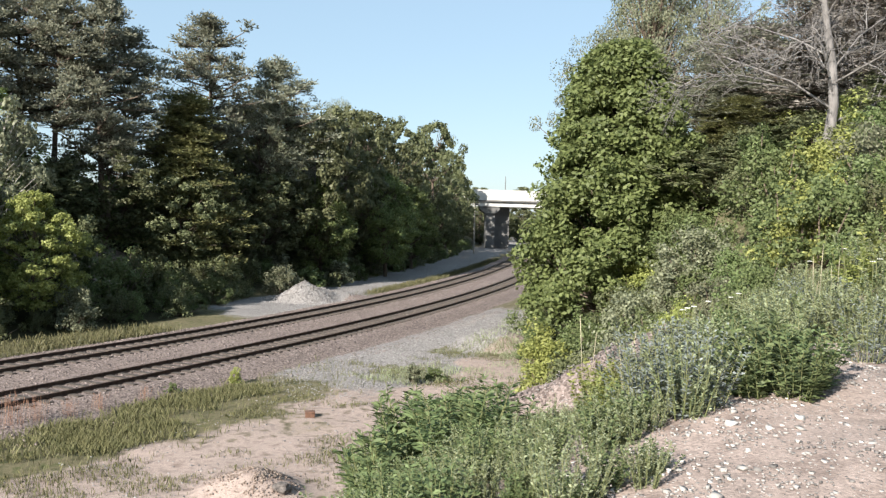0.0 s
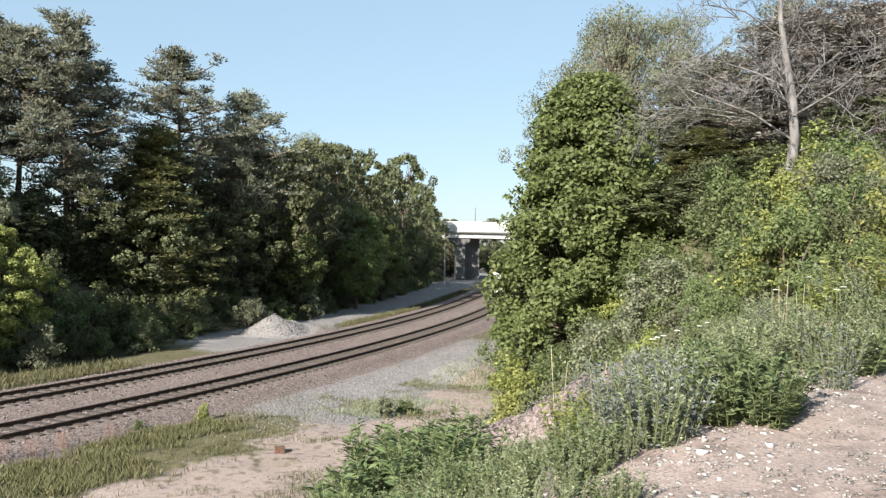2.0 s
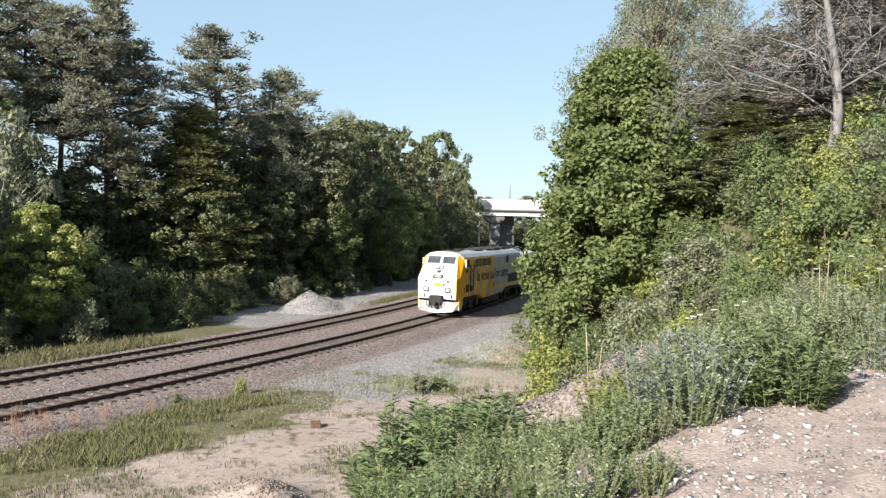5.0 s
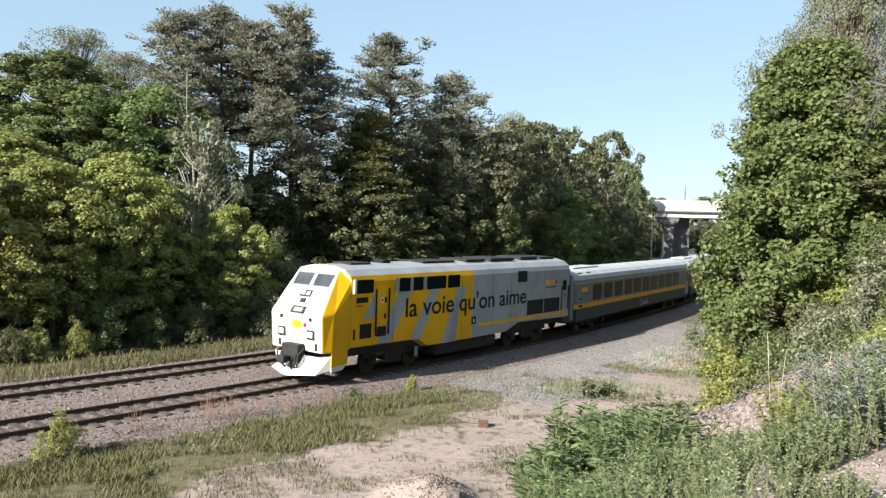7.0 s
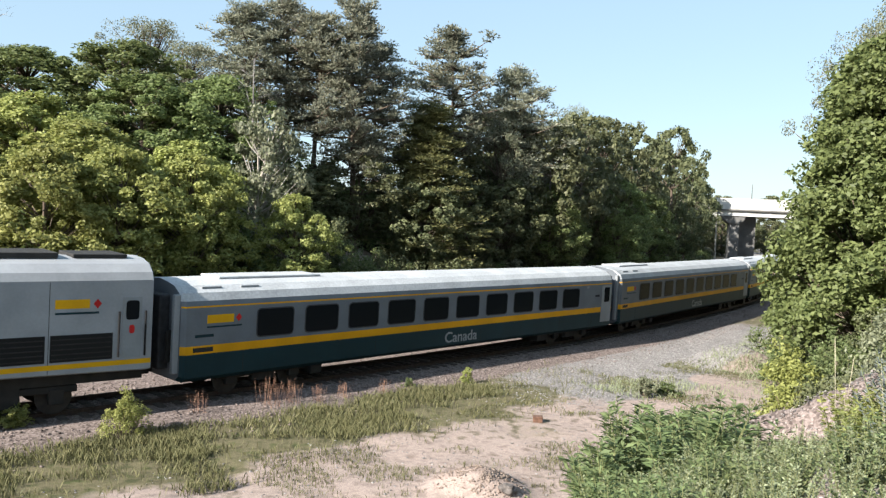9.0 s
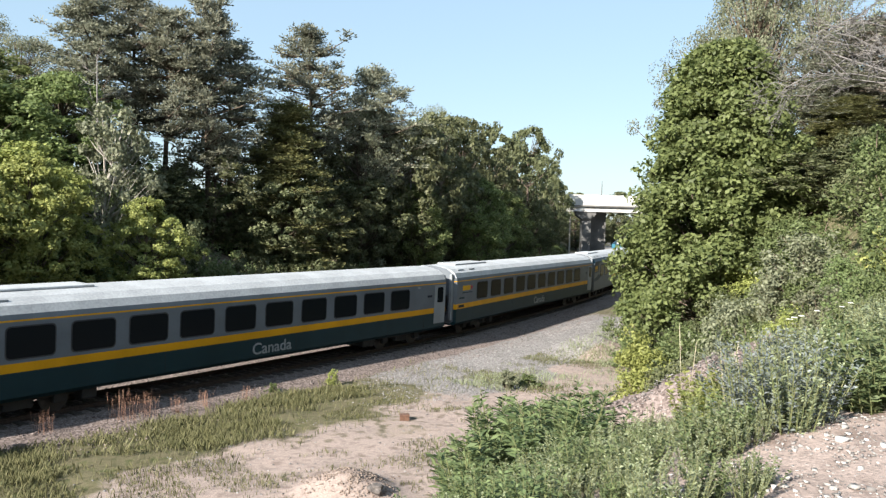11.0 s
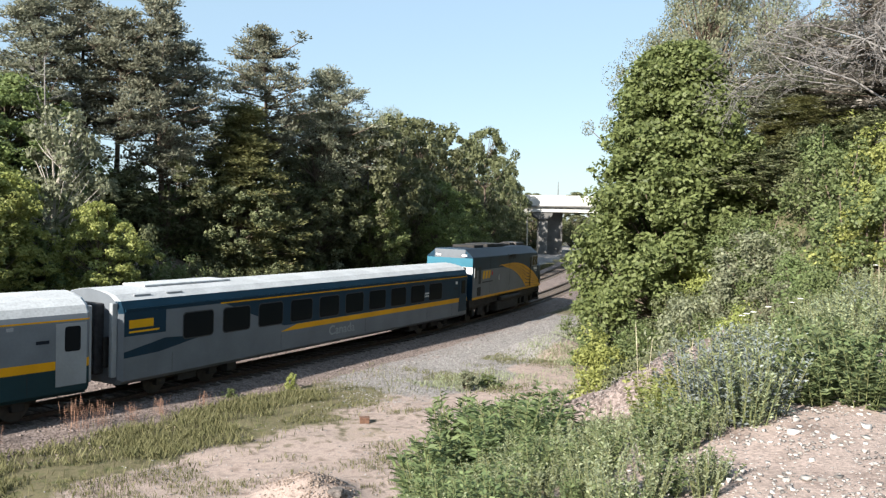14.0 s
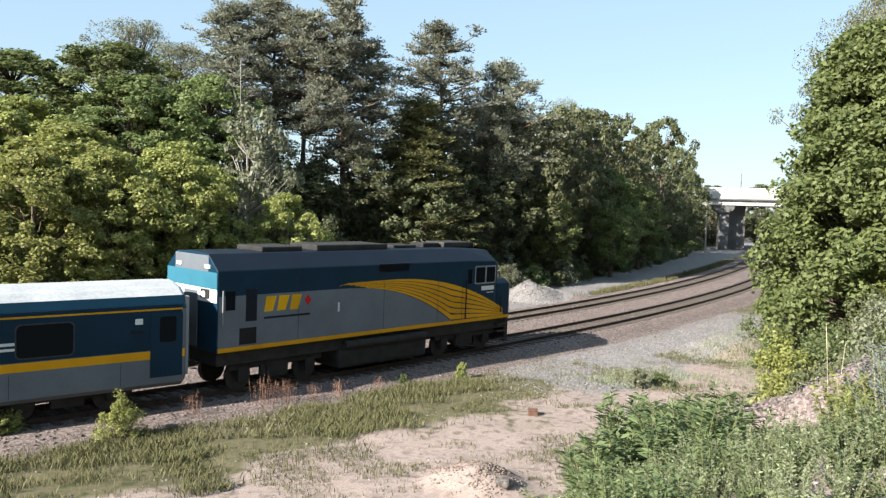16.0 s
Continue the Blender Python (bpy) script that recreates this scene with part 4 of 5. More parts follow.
def stone_stuff(name, x, y, size, mat, label, sink=0.3):
    n = len(x)
    z = ground_z(x, y)
    base = np.array([(x, y, z) for x in (-1, 1) for y in (-1, 1) for z in (-1, 1)], float) * 0.72
    tri = np.array([(0, 1, 3), (0, 3, 2), (4, 6, 7), (4, 7, 5), (0, 4, 5), (0, 5, 1), (2, 3, 7), (2, 7, 6), (0, 2, 6), (0, 6, 4), (1, 5, 7), (1, 7, 3)])
    sc = size * rg.uniform(0.5, 1.4, n)
    v = base[None] * rg.uniform(0.6, 1.15, (n, 8, 1)) * rg.uniform(0.6, 1.2, (n, 1, 3)) + rg.normal(size=(n, 8, 3)) * 0.16
    v[:, :, 2] *= 0.62
    v = v * sc[:, None, None]
    a = rg.uniform(0, 6.28, n)
    c, s_ = np.cos(a)[:, None], np.sin(a)[:, None]
    v = np.stack([v[:, :, 0] * c - v[:, :, 1] * s_, v[:, :, 0] * s_ + v[:, :, 1] * c, v[:, :, 2]], -1)
    v += np.stack([x, y, z + sc * sink], 1)[:, None]
    f = (tri[None] + 8 * np.arange(n)[:, None, None]).reshape(-1, 3)
    me = bpy.data.meshes.new(name)
    me.vertices.add(8 * n), me.loops.add(3 * len(f)), me.polygons.add(len(f))
    me.vertices.foreach_set("co", v.astype(np.float32).ravel())
    me.loops.foreach_set("vertex_index", f.astype(np.int32).ravel())
    me.polygons.foreach_set("loop_start", np.arange(0, 3 * len(f), 3, dtype=np.int32))
    me.update(calc_edges=True)
    me.materials.append(mat)
    tagged(new(name, me), label, "stones", kind="stuff")


BALLAST = island_surface("ballast_stone", (0.054, 0.040, 0.036), (0.239, 0.196, 0.181))
GRAVEL = island_surface("pale_gravel_stone", (0.105, 0.099, 0.096), (0.295, 0.28, 0.274))
ROCK = island_surface("pale_rock", (0.077, 0.069, 0.065), (0.323, 0.300, 0.285))
WHITE_ROCK = island_surface("white_limestone", (0.231, 0.216, 0.200), (0.462, 0.439, 0.416))
x, y = pick_places(34000, -55, 50, -4.3, SPACING + 3.0, lambda s, u, x, y: 0.75 + 0 * s)
stone_stuff("ballast_stones", x, y, 0.042, BALLAST, "brown-grey crushed stone ballast of the tracks", 0.1)
x, y = pick_places(14000, -12, 26, -9.0, -3.6, lambda s, u, x, y: smooth(-4, 4, s) * smooth(-9, -7, u))
stone_stuff("gravel_stones", x, y, 0.035, GRAVEL, "pale grey gravel spread beside the track", 0.1)
x, y = pick_places(16000, -45, 10, -16, -6, lambda s, u, x, y: np.clip(0.3 + 0.5 * wavy(x, y, 1.1, 8), 0, 1))
stone_stuff("gravel_stones", x, y, 0.028, GRAVEL, "scattered small stones on the sand", 0.1)
n = 15000
d, a = rg.uniform(2.8, 13, n), np.radians(rg.uniform(4, 42, n))
x, y = np.sin(a) * d, np.cos(a) * d
stone_stuff("loose_stones", x, y, 0.011, ROCK, "small grey and brown stones on the bare bank", 0.1)
n = 2600
d, a = rg.uniform(3.5, 12.5, n), np.radians(rg.uniform(6, 40, n))
x, y = np.sin(a) * d, np.cos(a) * d
k = rg.uniform(0, 1, n) < 0.09 + 0.8 * np.exp(-((bare_top(x, y) + 0.2) / 0.6) ** 2)
stone_stuff("loose_stones", x[k], y[k], 0.017, WHITE_ROCK, "white broken stones along the edge of the bare bank", 0.2)
k = (rg.uniform(0, 1, n) < 0.07) & (np.abs(bare_top(x, y) + 0.25) < 0.75)
stone_stuff("loose_stones", x[k] + 0.1, y[k], 0.033, WHITE_ROCK, "larger pale stones along the edge of the bare bank", 0.2)
k = (rg.uniform(0, 1, n) < 0.2) & (bare_top(x, y) > 0.2)
stone_stuff("loose_stones", x[k], y[k] + 0.07, 0.024, ROCK, "dark grey stones on the bare bank", 0.15)
x, y = rg.normal(PILE[0], 1.4, 2500), rg.normal(PILE[1], 1.4, 2500)
stone_stuff("gravel_stones", x, y, 0.05, GRAVEL, "pale gravel of the heap beyond the tracks", 0.1)
x, y = rg.normal(2.9, 1.2, 1800), rg.normal(15.6, 0.8, 1800)
stone_stuff("gravel_stones", x, y, 0.02, ROCK, "gravel and clods on the spoil ridge", 0.1)
x, y = rg.normal(MOUND[0] + 0.15, 0.6, 1100), rg.normal(MOUND[1], 0.6, 1100)
stone_stuff("clods", x, y, 0.024, island_surface("clod", (0.154, 0.115, 0.092), (0.262, 0.208, 0.173)), "crumbly pink-brown clods of the sand heap", 0.1)


# ---- block on the sand ----
BRICKC = surface("weathered_block", (0.086, 0.043, 0.027), (0.148, 0.078, 0.051), 8, 0.9, 0, 0.5)
bl = box_bm(-0.2, 0.2, -0.17, 0.17, 0.0, 0.26, 0.015)
box_bm(-0.215, 0.215, -0.185, 0.185, 0.2, 0.25, 0.01, bl)
o = part("crate", bl, BRICKC)
o.matrix_basis = pose(-4.1, 25.8, gz(-4.1, 25.8) - 0.01, 2, -1, 12) @ Matrix.Scale(0.75, 4)
tagged(o, "small weathered reddish-brown box lying on sand", "box")
rk = bmesh.new()
bmesh.ops.create_icosphere(rk, subdivisions=3, radius=0.2)
for v in rk.verts:
    v.co *= 1 + 0.45 * noise.noise(v.co * 7)
    v.co.z *= 0.6
o = part("rock", rk, surface("dark_rock", (0.07, 0.06, 0.055), (0.15, 0.13, 0.12), 5, 0.9, 0, 0.6))
o.matrix_basis = pose(-3.5, 18.2, gz(-3.5, 18.2) + 0.05)
tagged(o, "dark rough stone lying against the sand heap", "stone")


# ---- the train: built along +x from the leading end, near side at -y, rail heads at z = 0 ----
def paint(name, c, rough=0.4, coat=0.15, dirt=0.1):
    d = tuple(v * 0.82 for v in c)
    m = surface(name, c, d, 0.9, rough + 0.1, 0, 0.0, 14, dirt, 0.0)
    m.node_tree.nodes["Principled BSDF"].inputs["Specular IOR Level"].default_value = 0.18
    return m


YELLOW = paint("yellow_paint", (0.624, 0.328, 0.005))
GREY = paint("grey_paint", (0.126, 0.141, 0.160))
LOCO_GREY = paint("locomotive_grey_paint", (0.28, 0.295, 0.315))
PALE = paint("pale_grey_paint", (0.234, 0.250, 0.265))
WHITE = paint("white_paint", (0.624, 0.624, 0.616), 0.45)
ROOFW = paint("white_roof_paint", (0.40, 0.415, 0.43), 0.6, 0.0, 0.35)
STRIPE = paint("stripe_paint", (0.593, 0.281, 0.005))
TEAL = paint("dark_teal_paint", (0.006, 0.027, 0.035))
BLUE = paint("teal_blue_paint", (0.002, 0.023, 0.045))
NAVY = paint("navy_paint", (0.006, 0.011, 0.020))
SKYB = paint("light_blue_paint", (0.03, 0.13, 0.185))
BLACK = paint("black_paint", (0.012, 0.012, 0.013), 0.55)
# grime and worn steel, both darkened further for the shade beneath the train
CHAR = surface("grime_and_shade_black", (0.007, 0.006, 0.006), (0.018, 0.016, 0.014), 3, 0.8, 0, 0.3)
STEEL = surface("worn_steel_shade_dark", (0.023, 0.021, 0.020), (0.047, 0.039, 0.035), 5, 0.6, 0.3, 0.1)
RED = paint("red_paint", (0.429, 0.016, 0.016))
RUBBER = surface("rubber", (0.02, 0.02, 0.022), (0.035, 0.035, 0.038), 6, 0.85)
LENS = surface("lamp_lens", (0.429, 0.429, 0.390), (0.546, 0.546, 0.515), 9, 0.12, 0, 0, coat=0.5)
GLASS = bpy.data.materials.new("tinted_glass")
_, gp = nodes_of(GLASS)
gp.inputs["Base Color"].default_value = (0.008, 0.010, 0.012, 1)
gp.inputs["Roughness"].default_value = 0.18
gp.inputs["Specular IOR Level"].default_value = 0.04


# windscreens: the lighter grey of their reflection is put into the base colour
SCREEN = surface("windscreen_reflection_grey", (0.035, 0.037, 0.04), (0.075, 0.078, 0.08), 1.2, 0.15, 0, 0, coat=0.3)


def loft(stations, close=True):
    """A skin through rings of equal length: stations are (x, [(y, z), ...]); faces get the ring's strip index as material by pick(x, z, k)."""
    V, F, info = [], [], []
    k = len(stations[0][1])
    for x, ring in stations:
        V += [(x, y, z) for y, z in ring]
    for i in range(len(stations) - 1):
        for j in range(k):
            j2 = (j + 1) % k
            F.append((i * k + j, i * k + j2, (i + 1) * k + j2, (i + 1) * k + j))
    if close:
        F.append(tuple(range(k)))
        F.append(tuple(reversed(range(len(V) - k, len(V)))))
    return V, F


def skin(name, stations, pick, mats, parent, label="", bevel=0.0):
    V, F = loft(stations)
    me = mesh_of(name, V, F)
    for m in mats:
        me.materials.append(m)
    for p in me.polygons:
        p.material_index = pick(p.center, p.normal)
    bm = bmesh.new()
    bm.from_mesh(me)
    bmesh.ops.recalc_face_normals(bm, faces=bm.faces)
    bm.to_mesh(me), bm.free()
    ob = part(name, me, None, parent, label)
    if bevel:
        b = ob.modifiers.new("bevel", "BEVEL")
        b.width, b.segments, b.limit_method, b.angle_limit = bevel, 2, "ANGLE", radians(35)
    return ob


def panel(name, pts, mat, parent, y=1.5, thick=0.006, sides=(-1, 1), label="", lift=0.0):
    """A thin plate of outline pts (x, z) lying on the side walls at |y|."""
    for sg in sides:
        bm = bmesh.new()
        a, b = sg * (y + lift - 0.002), sg * (y + lift + thick)
        lo, hi = [bm.verts.new((x, a, z)) for x, z in pts], [bm.verts.new((x, b, z)) for x, z in pts]
        n = len(pts)
        bm.faces.new(hi), bm.faces.new(lo[::-1])
        for i in range(n):
            bm.faces.new((lo[i], lo[(i + 1) % n], hi[(i + 1) % n], hi[i]))
        bmesh.ops.recalc_face_normals(bm, faces=bm.faces)
        part(name, bm, mat, parent, label)


def rounded(x0, x1, z0, z1, r=0.12, n=4):
    out = []
    for cx, cz, a0 in ((x1 - r, z1 - r, 0), (x0 + r, z1 - r, 90), (x0 + r, z0 + r, 180), (x1 - r, z0 + r, 270)):
        for i in range(n + 1):
            a = radians(a0 + 90 * i / n)
            out.append((cx + r * math.cos(a), cz + r * math.sin(a)))
    return out


def rect(x0, x1, z0, z1):
    return [(x0, z0), (x1, z0), (x1, z1), (x0, z1)]


def lettering(text, x0, x1, z0, z1, y, mat, parent, label=""):
    """Painted words on the near side, from x0 to x1 and z0 to z1."""
    cu = bpy.data.curves.new("words", "FONT")
    cu.body = text
    cu.extrude = 0.004
    cu.offset = 0.012
    ob = new("words", cu)
    bpy.context.view_layer.update()
    me = bpy.data.meshes.new_from_object(ob.evaluated_get(bpy.context.evaluated_depsgraph_get()))
    bpy.data.objects.remove(ob)
    co = np.empty(len(me.vertices) * 3)
    me.vertices.foreach_get("co", co)
    co = co.reshape(-1, 3)
    lo, hi = co.min(0), co.max(0)
    out = np.stack([x0 + (co[:, 0] - lo[0]) / (hi[0] - lo[0]) * (x1 - x0), y - co[:, 2], z0 + (co[:, 1] - lo[1]) / (hi[1] - lo[1]) * (z1 - z0)], 1)
    me.vertices.foreach_set("co", out.ravel())
    me.update()
    # one part for each word: cut at the widest gaps between the letters
    spans = sorted((min(out[v, 0] for v in p.vertices), max(out[v, 0] for v in p.vertices)) for p in me.polygons)
    gaps, reach = [], spans[0][1]
    for lo_x, hi_x in spans:
        if lo_x > reach:
            gaps.append((lo_x - reach, (lo_x + reach) / 2))
        reach = max(reach, hi_x)
    cuts = [x0 - 1] + sorted(c for _, c in sorted(gaps)[::-1][:text.count(" ")]) + [x1 + 1]
    for a, b in zip(cuts, cuts[1:]):
        bm = bmesh.new()
        bm.from_mesh(me)
        bmesh.ops.delete(bm, geom=[v for v in bm.verts if not a < v.co.x < b], context="VERTS")
        part("lettering", bm, mat, parent, label)


def wheel_mesh(r=0.46):
    V, F = [], []
    tube_into(V, F, [(0, -0.07, 0), (0, 0.045, 0)], [r, r], 28)
    tube_into(V, F, [(0, 0.04, 0), (0, 0.07, 0)], [r + 0.03, r + 0.03], 28)
    tube_into(V, F, [(0, -0.11, 0), (0, -0.05, 0)], [0.14, 0.14], 12)
    F.append(tuple(reversed(range(28))))
    return mesh_of("wheel", V, F, STEEL)


WHEEL = wheel_mesh()


def bogie(parent, x, axle=1.3, zf=0.55, heavy=False):
    """A two-axle truck: side frames, bolster, springs and four wheels."""
    bm = bmesh.new()
    L = axle + 0.55
    for sg in (-1, 1):
        box_bm(x - L, x + L, sg * 1.02 - 0.09, sg * 1.02 + 0.09, zf, zf + 0.2, 0.03, bm)
        for ax in (-axle, axle):
            box_bm(x + ax - 0.2, x + ax + 0.2, sg * 1.05 - 0.1, sg * 1.05 + 0.1, 0.3, zf + 0.12, 0.03, bm)
        box_bm(x - 0.45, x + 0.45, sg * 1.02 - 0.11, sg * 1.02 + 0.11, 0.3, zf + 0.3, 0.04, bm)
        if heavy:
            box_bm(x - 0.75, x - 0.55, sg * 1.15 - 0.07, sg * 1.15 + 0.07, 0.4, 0.8, 0.02, bm)
    box_bm(x - 0.3, x + 0.3, -1.0, 1.0, zf + 0.05, zf + 0.35, 0.02, bm)
    b = part("truck", bm, CHAR, parent)
    for ax in (-axle, axle):
        for sg in (-1, 1):
            part("wheel", WHEEL, None, b, at=pose(x + ax, -sg * -0.75, 0.46, 0, 0, 0 if sg > 0 else 180))
    return b


def coupler(parent, x, d):
    bm = box_bm(min(x, x + d), max(x, x + d), -0.12, 0.12, 0.78, 0.98, 0.03)
    box_bm(x + d - 0.12, x + d + 0.12, -0.18, 0.18, 0.74, 1.04, 0.04, bm)
    part("coupler", bm, CHAR, parent)


# -- leading locomotive --
def lead_locomotive():
    e = tagged(new("locomotive"), "streamlined yellow and grey passenger diesel locomotive with white sloping nose", "locomotive", "train")
    Y, G, W = 0, 1, 2

    def ring(x, zb, top=4.37):
        return [(0, zb), (1.3, zb), (1.5, zb + 0.06), (1.5, 3.78), (1.40, 4.0), (1.12, 4.22), (0.6, top - 0.03), (0, top), (-0.6, top - 0.03), (-1.12, 4.22), (-1.40, 4.0), (-1.5, 3.78), (-1.5, zb + 0.06), (-1.3, zb)]
    st = [(x, ring(x, zb)) for x, zb in ((3.05, 1.2), (7.2, 1.16), (7.95, 0.8), (11.25, 0.8), (14.3, 0.84), (15.4, 1.2), (20.6, 1.12), (20.72, 1.14))]

    def pick(c, n):
        return G if c.x > 11.25 or c.z > 3.95 else Y
    skin("body", st, pick, [YELLOW, LOCO_GREY], e, "yellow forward and grey rear body", 0.02)
    # the nose: white front planes, yellow corner facets
    V = []
    for sg in (-1, 1):
        V += [(1.72, sg * 1.36, 1.15), (1.62, sg * 1.38, 2.52), (2.78, sg * 1.08, 4.2), (2.12, sg * 1.5, 1.15), (2.17, sg * 1.5, 2.64), (3.05, sg * 1.5, 3.42), (3.05, sg * 1.5, 3.78), (3.05, sg * 1.40, 4.0), (3.05, sg * 1.12, 4.22), (3.05, sg * 0.6, 4.34), (3.05, sg * 1.5, 1.2)]
    n = 11
    F, M = [], []

    def add(f, m):
        F.append(f), M.append(m)
    add((0, n + 0, n + 1, 1), W), add((1, n + 1, n + 2, 2), W), add((2, n + 2, n + 9, 9), W)
    for o in (0, n):
        add((o + 0, o + 1, o + 4, o + 3), Y), add((o + 1, o + 2, o + 4), Y), add((o + 4, o + 2, o + 6, o + 5), Y)
        add((o + 2, o + 8, o + 7, o + 6), W), add((o + 2, o + 9, o + 8), W), add((o + 3, o + 4, o + 5, o + 10), Y)
    add((0, 3, 10, n + 10, n + 3, n), W)
    add((10, 5, 6, 7, 8, 9, n + 9, n + 8, n + 7, n + 6, n + 5, n + 10), Y)
    me = mesh_of("nose", V, F)
    for m in (YELLOW, LOCO_GREY, WHITE):
        me.materials.append(m)
    for p, m in zip(me.polygons, M):
        p.material_index = m
    bm = bmesh.new()
    bm.from_mesh(me)
    bmesh.ops.recalc_face_normals(bm, faces=bm.faces)
    bm.to_mesh(me), bm.free()
    nose = part("nose", me, None, e, "white sloping nose with yellow corners")
    bv = nose.modifiers.new("bevel", "BEVEL")
    bv.width, bv.segments, bv.limit_method, bv.angle_limit = 0.05, 3, "ANGLE", radians(12)
    # fittings on the sloping and upright front, laid out in the front's own plane
    a, b = Vector((1.62, 0, 2.52)), Vector((2.78, 0, 4.2))
    up = (b - a).normalized()
    out = Vector((-up.z, 0, up.x))

    def on_slope(name, y0, y1, f0, f1, mat, parent=nose, lift=0.012, label="", lean=0.0):
        bm2 = bmesh.new()
        q = [a + (b - a) * f + Vector((0, y, 0)) for f, y in ((f0, y0), (f0, y1), (f1, y1 - lean * (1 if y1 > 0 else -1)), (f1, y0))]
        lo = [bm2.verts.new(p - out * 0.01) for p in q]
        hi = [bm2.verts.new(p + out * lift) for p in q]
        bm2.faces.new(hi), bm2.faces.new(lo[::-1])
        for i in range(4):
            bm2.faces.new((lo[i], lo[(i + 1) % 4], hi[(i + 1) % 4], hi[i]))
        bmesh.ops.recalc_face_normals(bm2, faces=bm2.faces)
        return part(name, bm2, mat, parent, label)
    for sg in (-1, 1):
        w = on_slope("windscreen_frame", sg * 0.07, sg * 1.0, 0.60, 0.92, PALE, lift=0.014)
        on_slope("windscreen", sg * 0.10, sg * 0.97, 0.63, 0.89, SCREEN, w, 0.022)
    hd = on_slope("headlight_housing", -0.28, 0.28, 0.38, 0.52, CHAR, lift=0.03)
    for sg in (-1, 1):
        on_slope("headlight", sg * 0.04, sg * 0.22, 0.41, 0.49, LENS, hd, 0.045)
    on_slope("bell_cover", -0.14, 0.12, 0.25, 0.34, CHAR, lift=0.04)
    nl = on_slope("number_lamp", -0.38, 0.34, 0.02, 0.17, CHAR, lift=0.03)
    on_slope("number_lamp_lens", -0.26, 0.22, 0.05, 0.14, PALE, nl, 0.04)

    def on_front(name, y0, y1, z0, z1, mat, parent=nose, lift=0.03, bevel=0.0):
        zf = (z0 + z1) / 2
        x = 1.72 - 0.1 * (zf - 1.15) / 1.37
        return part(name, box_bm(x - lift, x + 0.05, y0, y1, z0, z1, bevel), mat, parent)
    for sg in (-1, 1):
        c = sg * 0.78
        d = on_front("ditch_light_housing", c - 0.2, c + 0.2, 1.62, 1.98, CHAR, lift=0.04, bevel=0.02)
        on_front("ditch_light", c - 0.12, c + 0.12, 1.70, 1.92, LENS, d, 0.055)
        on_front("handhold", c - 0.12 + sg * 0.2, c - 0.02 + sg * 0.2, 1.24, 1.5, CHAR, lift=0.04)
        on_front("marker_lamp", c - 0.06, c + 0.06, 2.32, 2.44, CHAR, lift=0.05)
    em = on_front("emblem", -0.3, 0.2, 2.02, 2.28, YELLOW, lift=0.012)
    em["label"] = "yellow emblem plate"
    on_front("emblem_leaf", -0.55, -0.4, 2.08, 2.22, RED, nose, 0.012)
    # coupler pocket, hoses and the pilot plough
    bm = box_bm(1.35, 1.75, -0.45, 0.45, 0.75, 1.42, 0.04)
    part("coupler_pocket", bm, CHAR, e)
    coupler(e, 1.5, -0.5)
    V2, F2 = [], []
    for y, z in ((-0.5, 1.0), (-0.35, 0.95), (0.38, 0.98), (0.55, 1.05), (0.2, 0.9), (-0.2, 0.88)):
        tube_into(V2, F2, [(1.6, y, z + 0.25), (1.28, y * 1.05, z + 0.05), (1.25, y, z - 0.3), (1.4, y * 0.8, z - 0.45)], [0.035] * 4, 6)
    part("hose", mesh_of("hose", V2, F2, RUBBER), None, e, "bundle of black brake hoses")
    for sg in (-1, 1):
        bm = bmesh.new()
        q = [(1.62, 0, 1.0), (1.7, sg * 1.2, 1.02), (2.12, sg * 1.46, 1.05), (2.15, sg * 1.44, 0.5), (1.55, sg * 1.2, 0.36), (1.15, sg * 0.15, 0.26), (1.18, 0, 0.26)]
        if sg > 0:
            q = q[::-1]
        vs = [bm.verts.new(p) for p in q]
        bm.faces.new(vs)
        r = bmesh.ops.solidify(bm, geom=bm.faces[:], thickness=0.06)
        part("pilot", bm, WHITE, e, "white snow plough pilot")
    panel("skirt", [(2.1, 0.62), (2.95, 0.68), (2.95, 1.2), (2.1, 1.16)], YELLOW, e, 1.42, 0.06)
    panel("skirt_base", [(2.1, 0.42), (2.7, 0.46), (2.95, 0.69), (2.1, 0.63)], WHITE, e, 1.42, 0.05)
    # paint and fittings of the sides
    for (xa, za, xb, zb, w) in ((5.9, 3.3, 4.6, 1.25, 0.85), (8.0, 3.3, 6.7, 1.2, 0.7), (10.0, 3.3, 8.9, 0.84, 0.75), (4.45, 3.4, 3.75, 2.3, 0.55)):
        panel("grey_flash", [(xb, zb), (xb + w, zb), (xa + w, za), (xa, za)], LOCO_GREY, e, 1.5, 0.002, label="slanting grey paint flash")
    panel("grey_flash", [(9.35, 0.86), (10.0, 0.86), (10.2, 2.4), (10.0, 2.9)], PALE, e, 1.5, 0.003)
    for x0, x1 in ((5.89, 6.58), (6.8, 7.46), (7.72, 9.09), (9.24, 10.15)):
        panel("side_window", rounded(x0, x1, 3.28, 3.84, 0.04, 2), GLASS, e, 1.5, 0.012, lift=0.004)
    for x0 in (5.62, 6.6, 7.48):
        panel("window_post", rect(x0, x0 + 0.22, 3.27, 3.85), PALE, e, 1.5, 0.006)
    panel("cab_window", rounded(3.3, 4.28, 3.32, 3.85, 0.05, 2), GLASS, e, 1.5, 0.012, lift=0.004)
    for sg in (-1, 1):
        part("mirror", box_bm(3.08, 3.22, sg * 1.56 - 0.05, sg * 1.56 + 0.05, 3.32, 3.88, 0.03), WHITE, e, "white wing mirror")
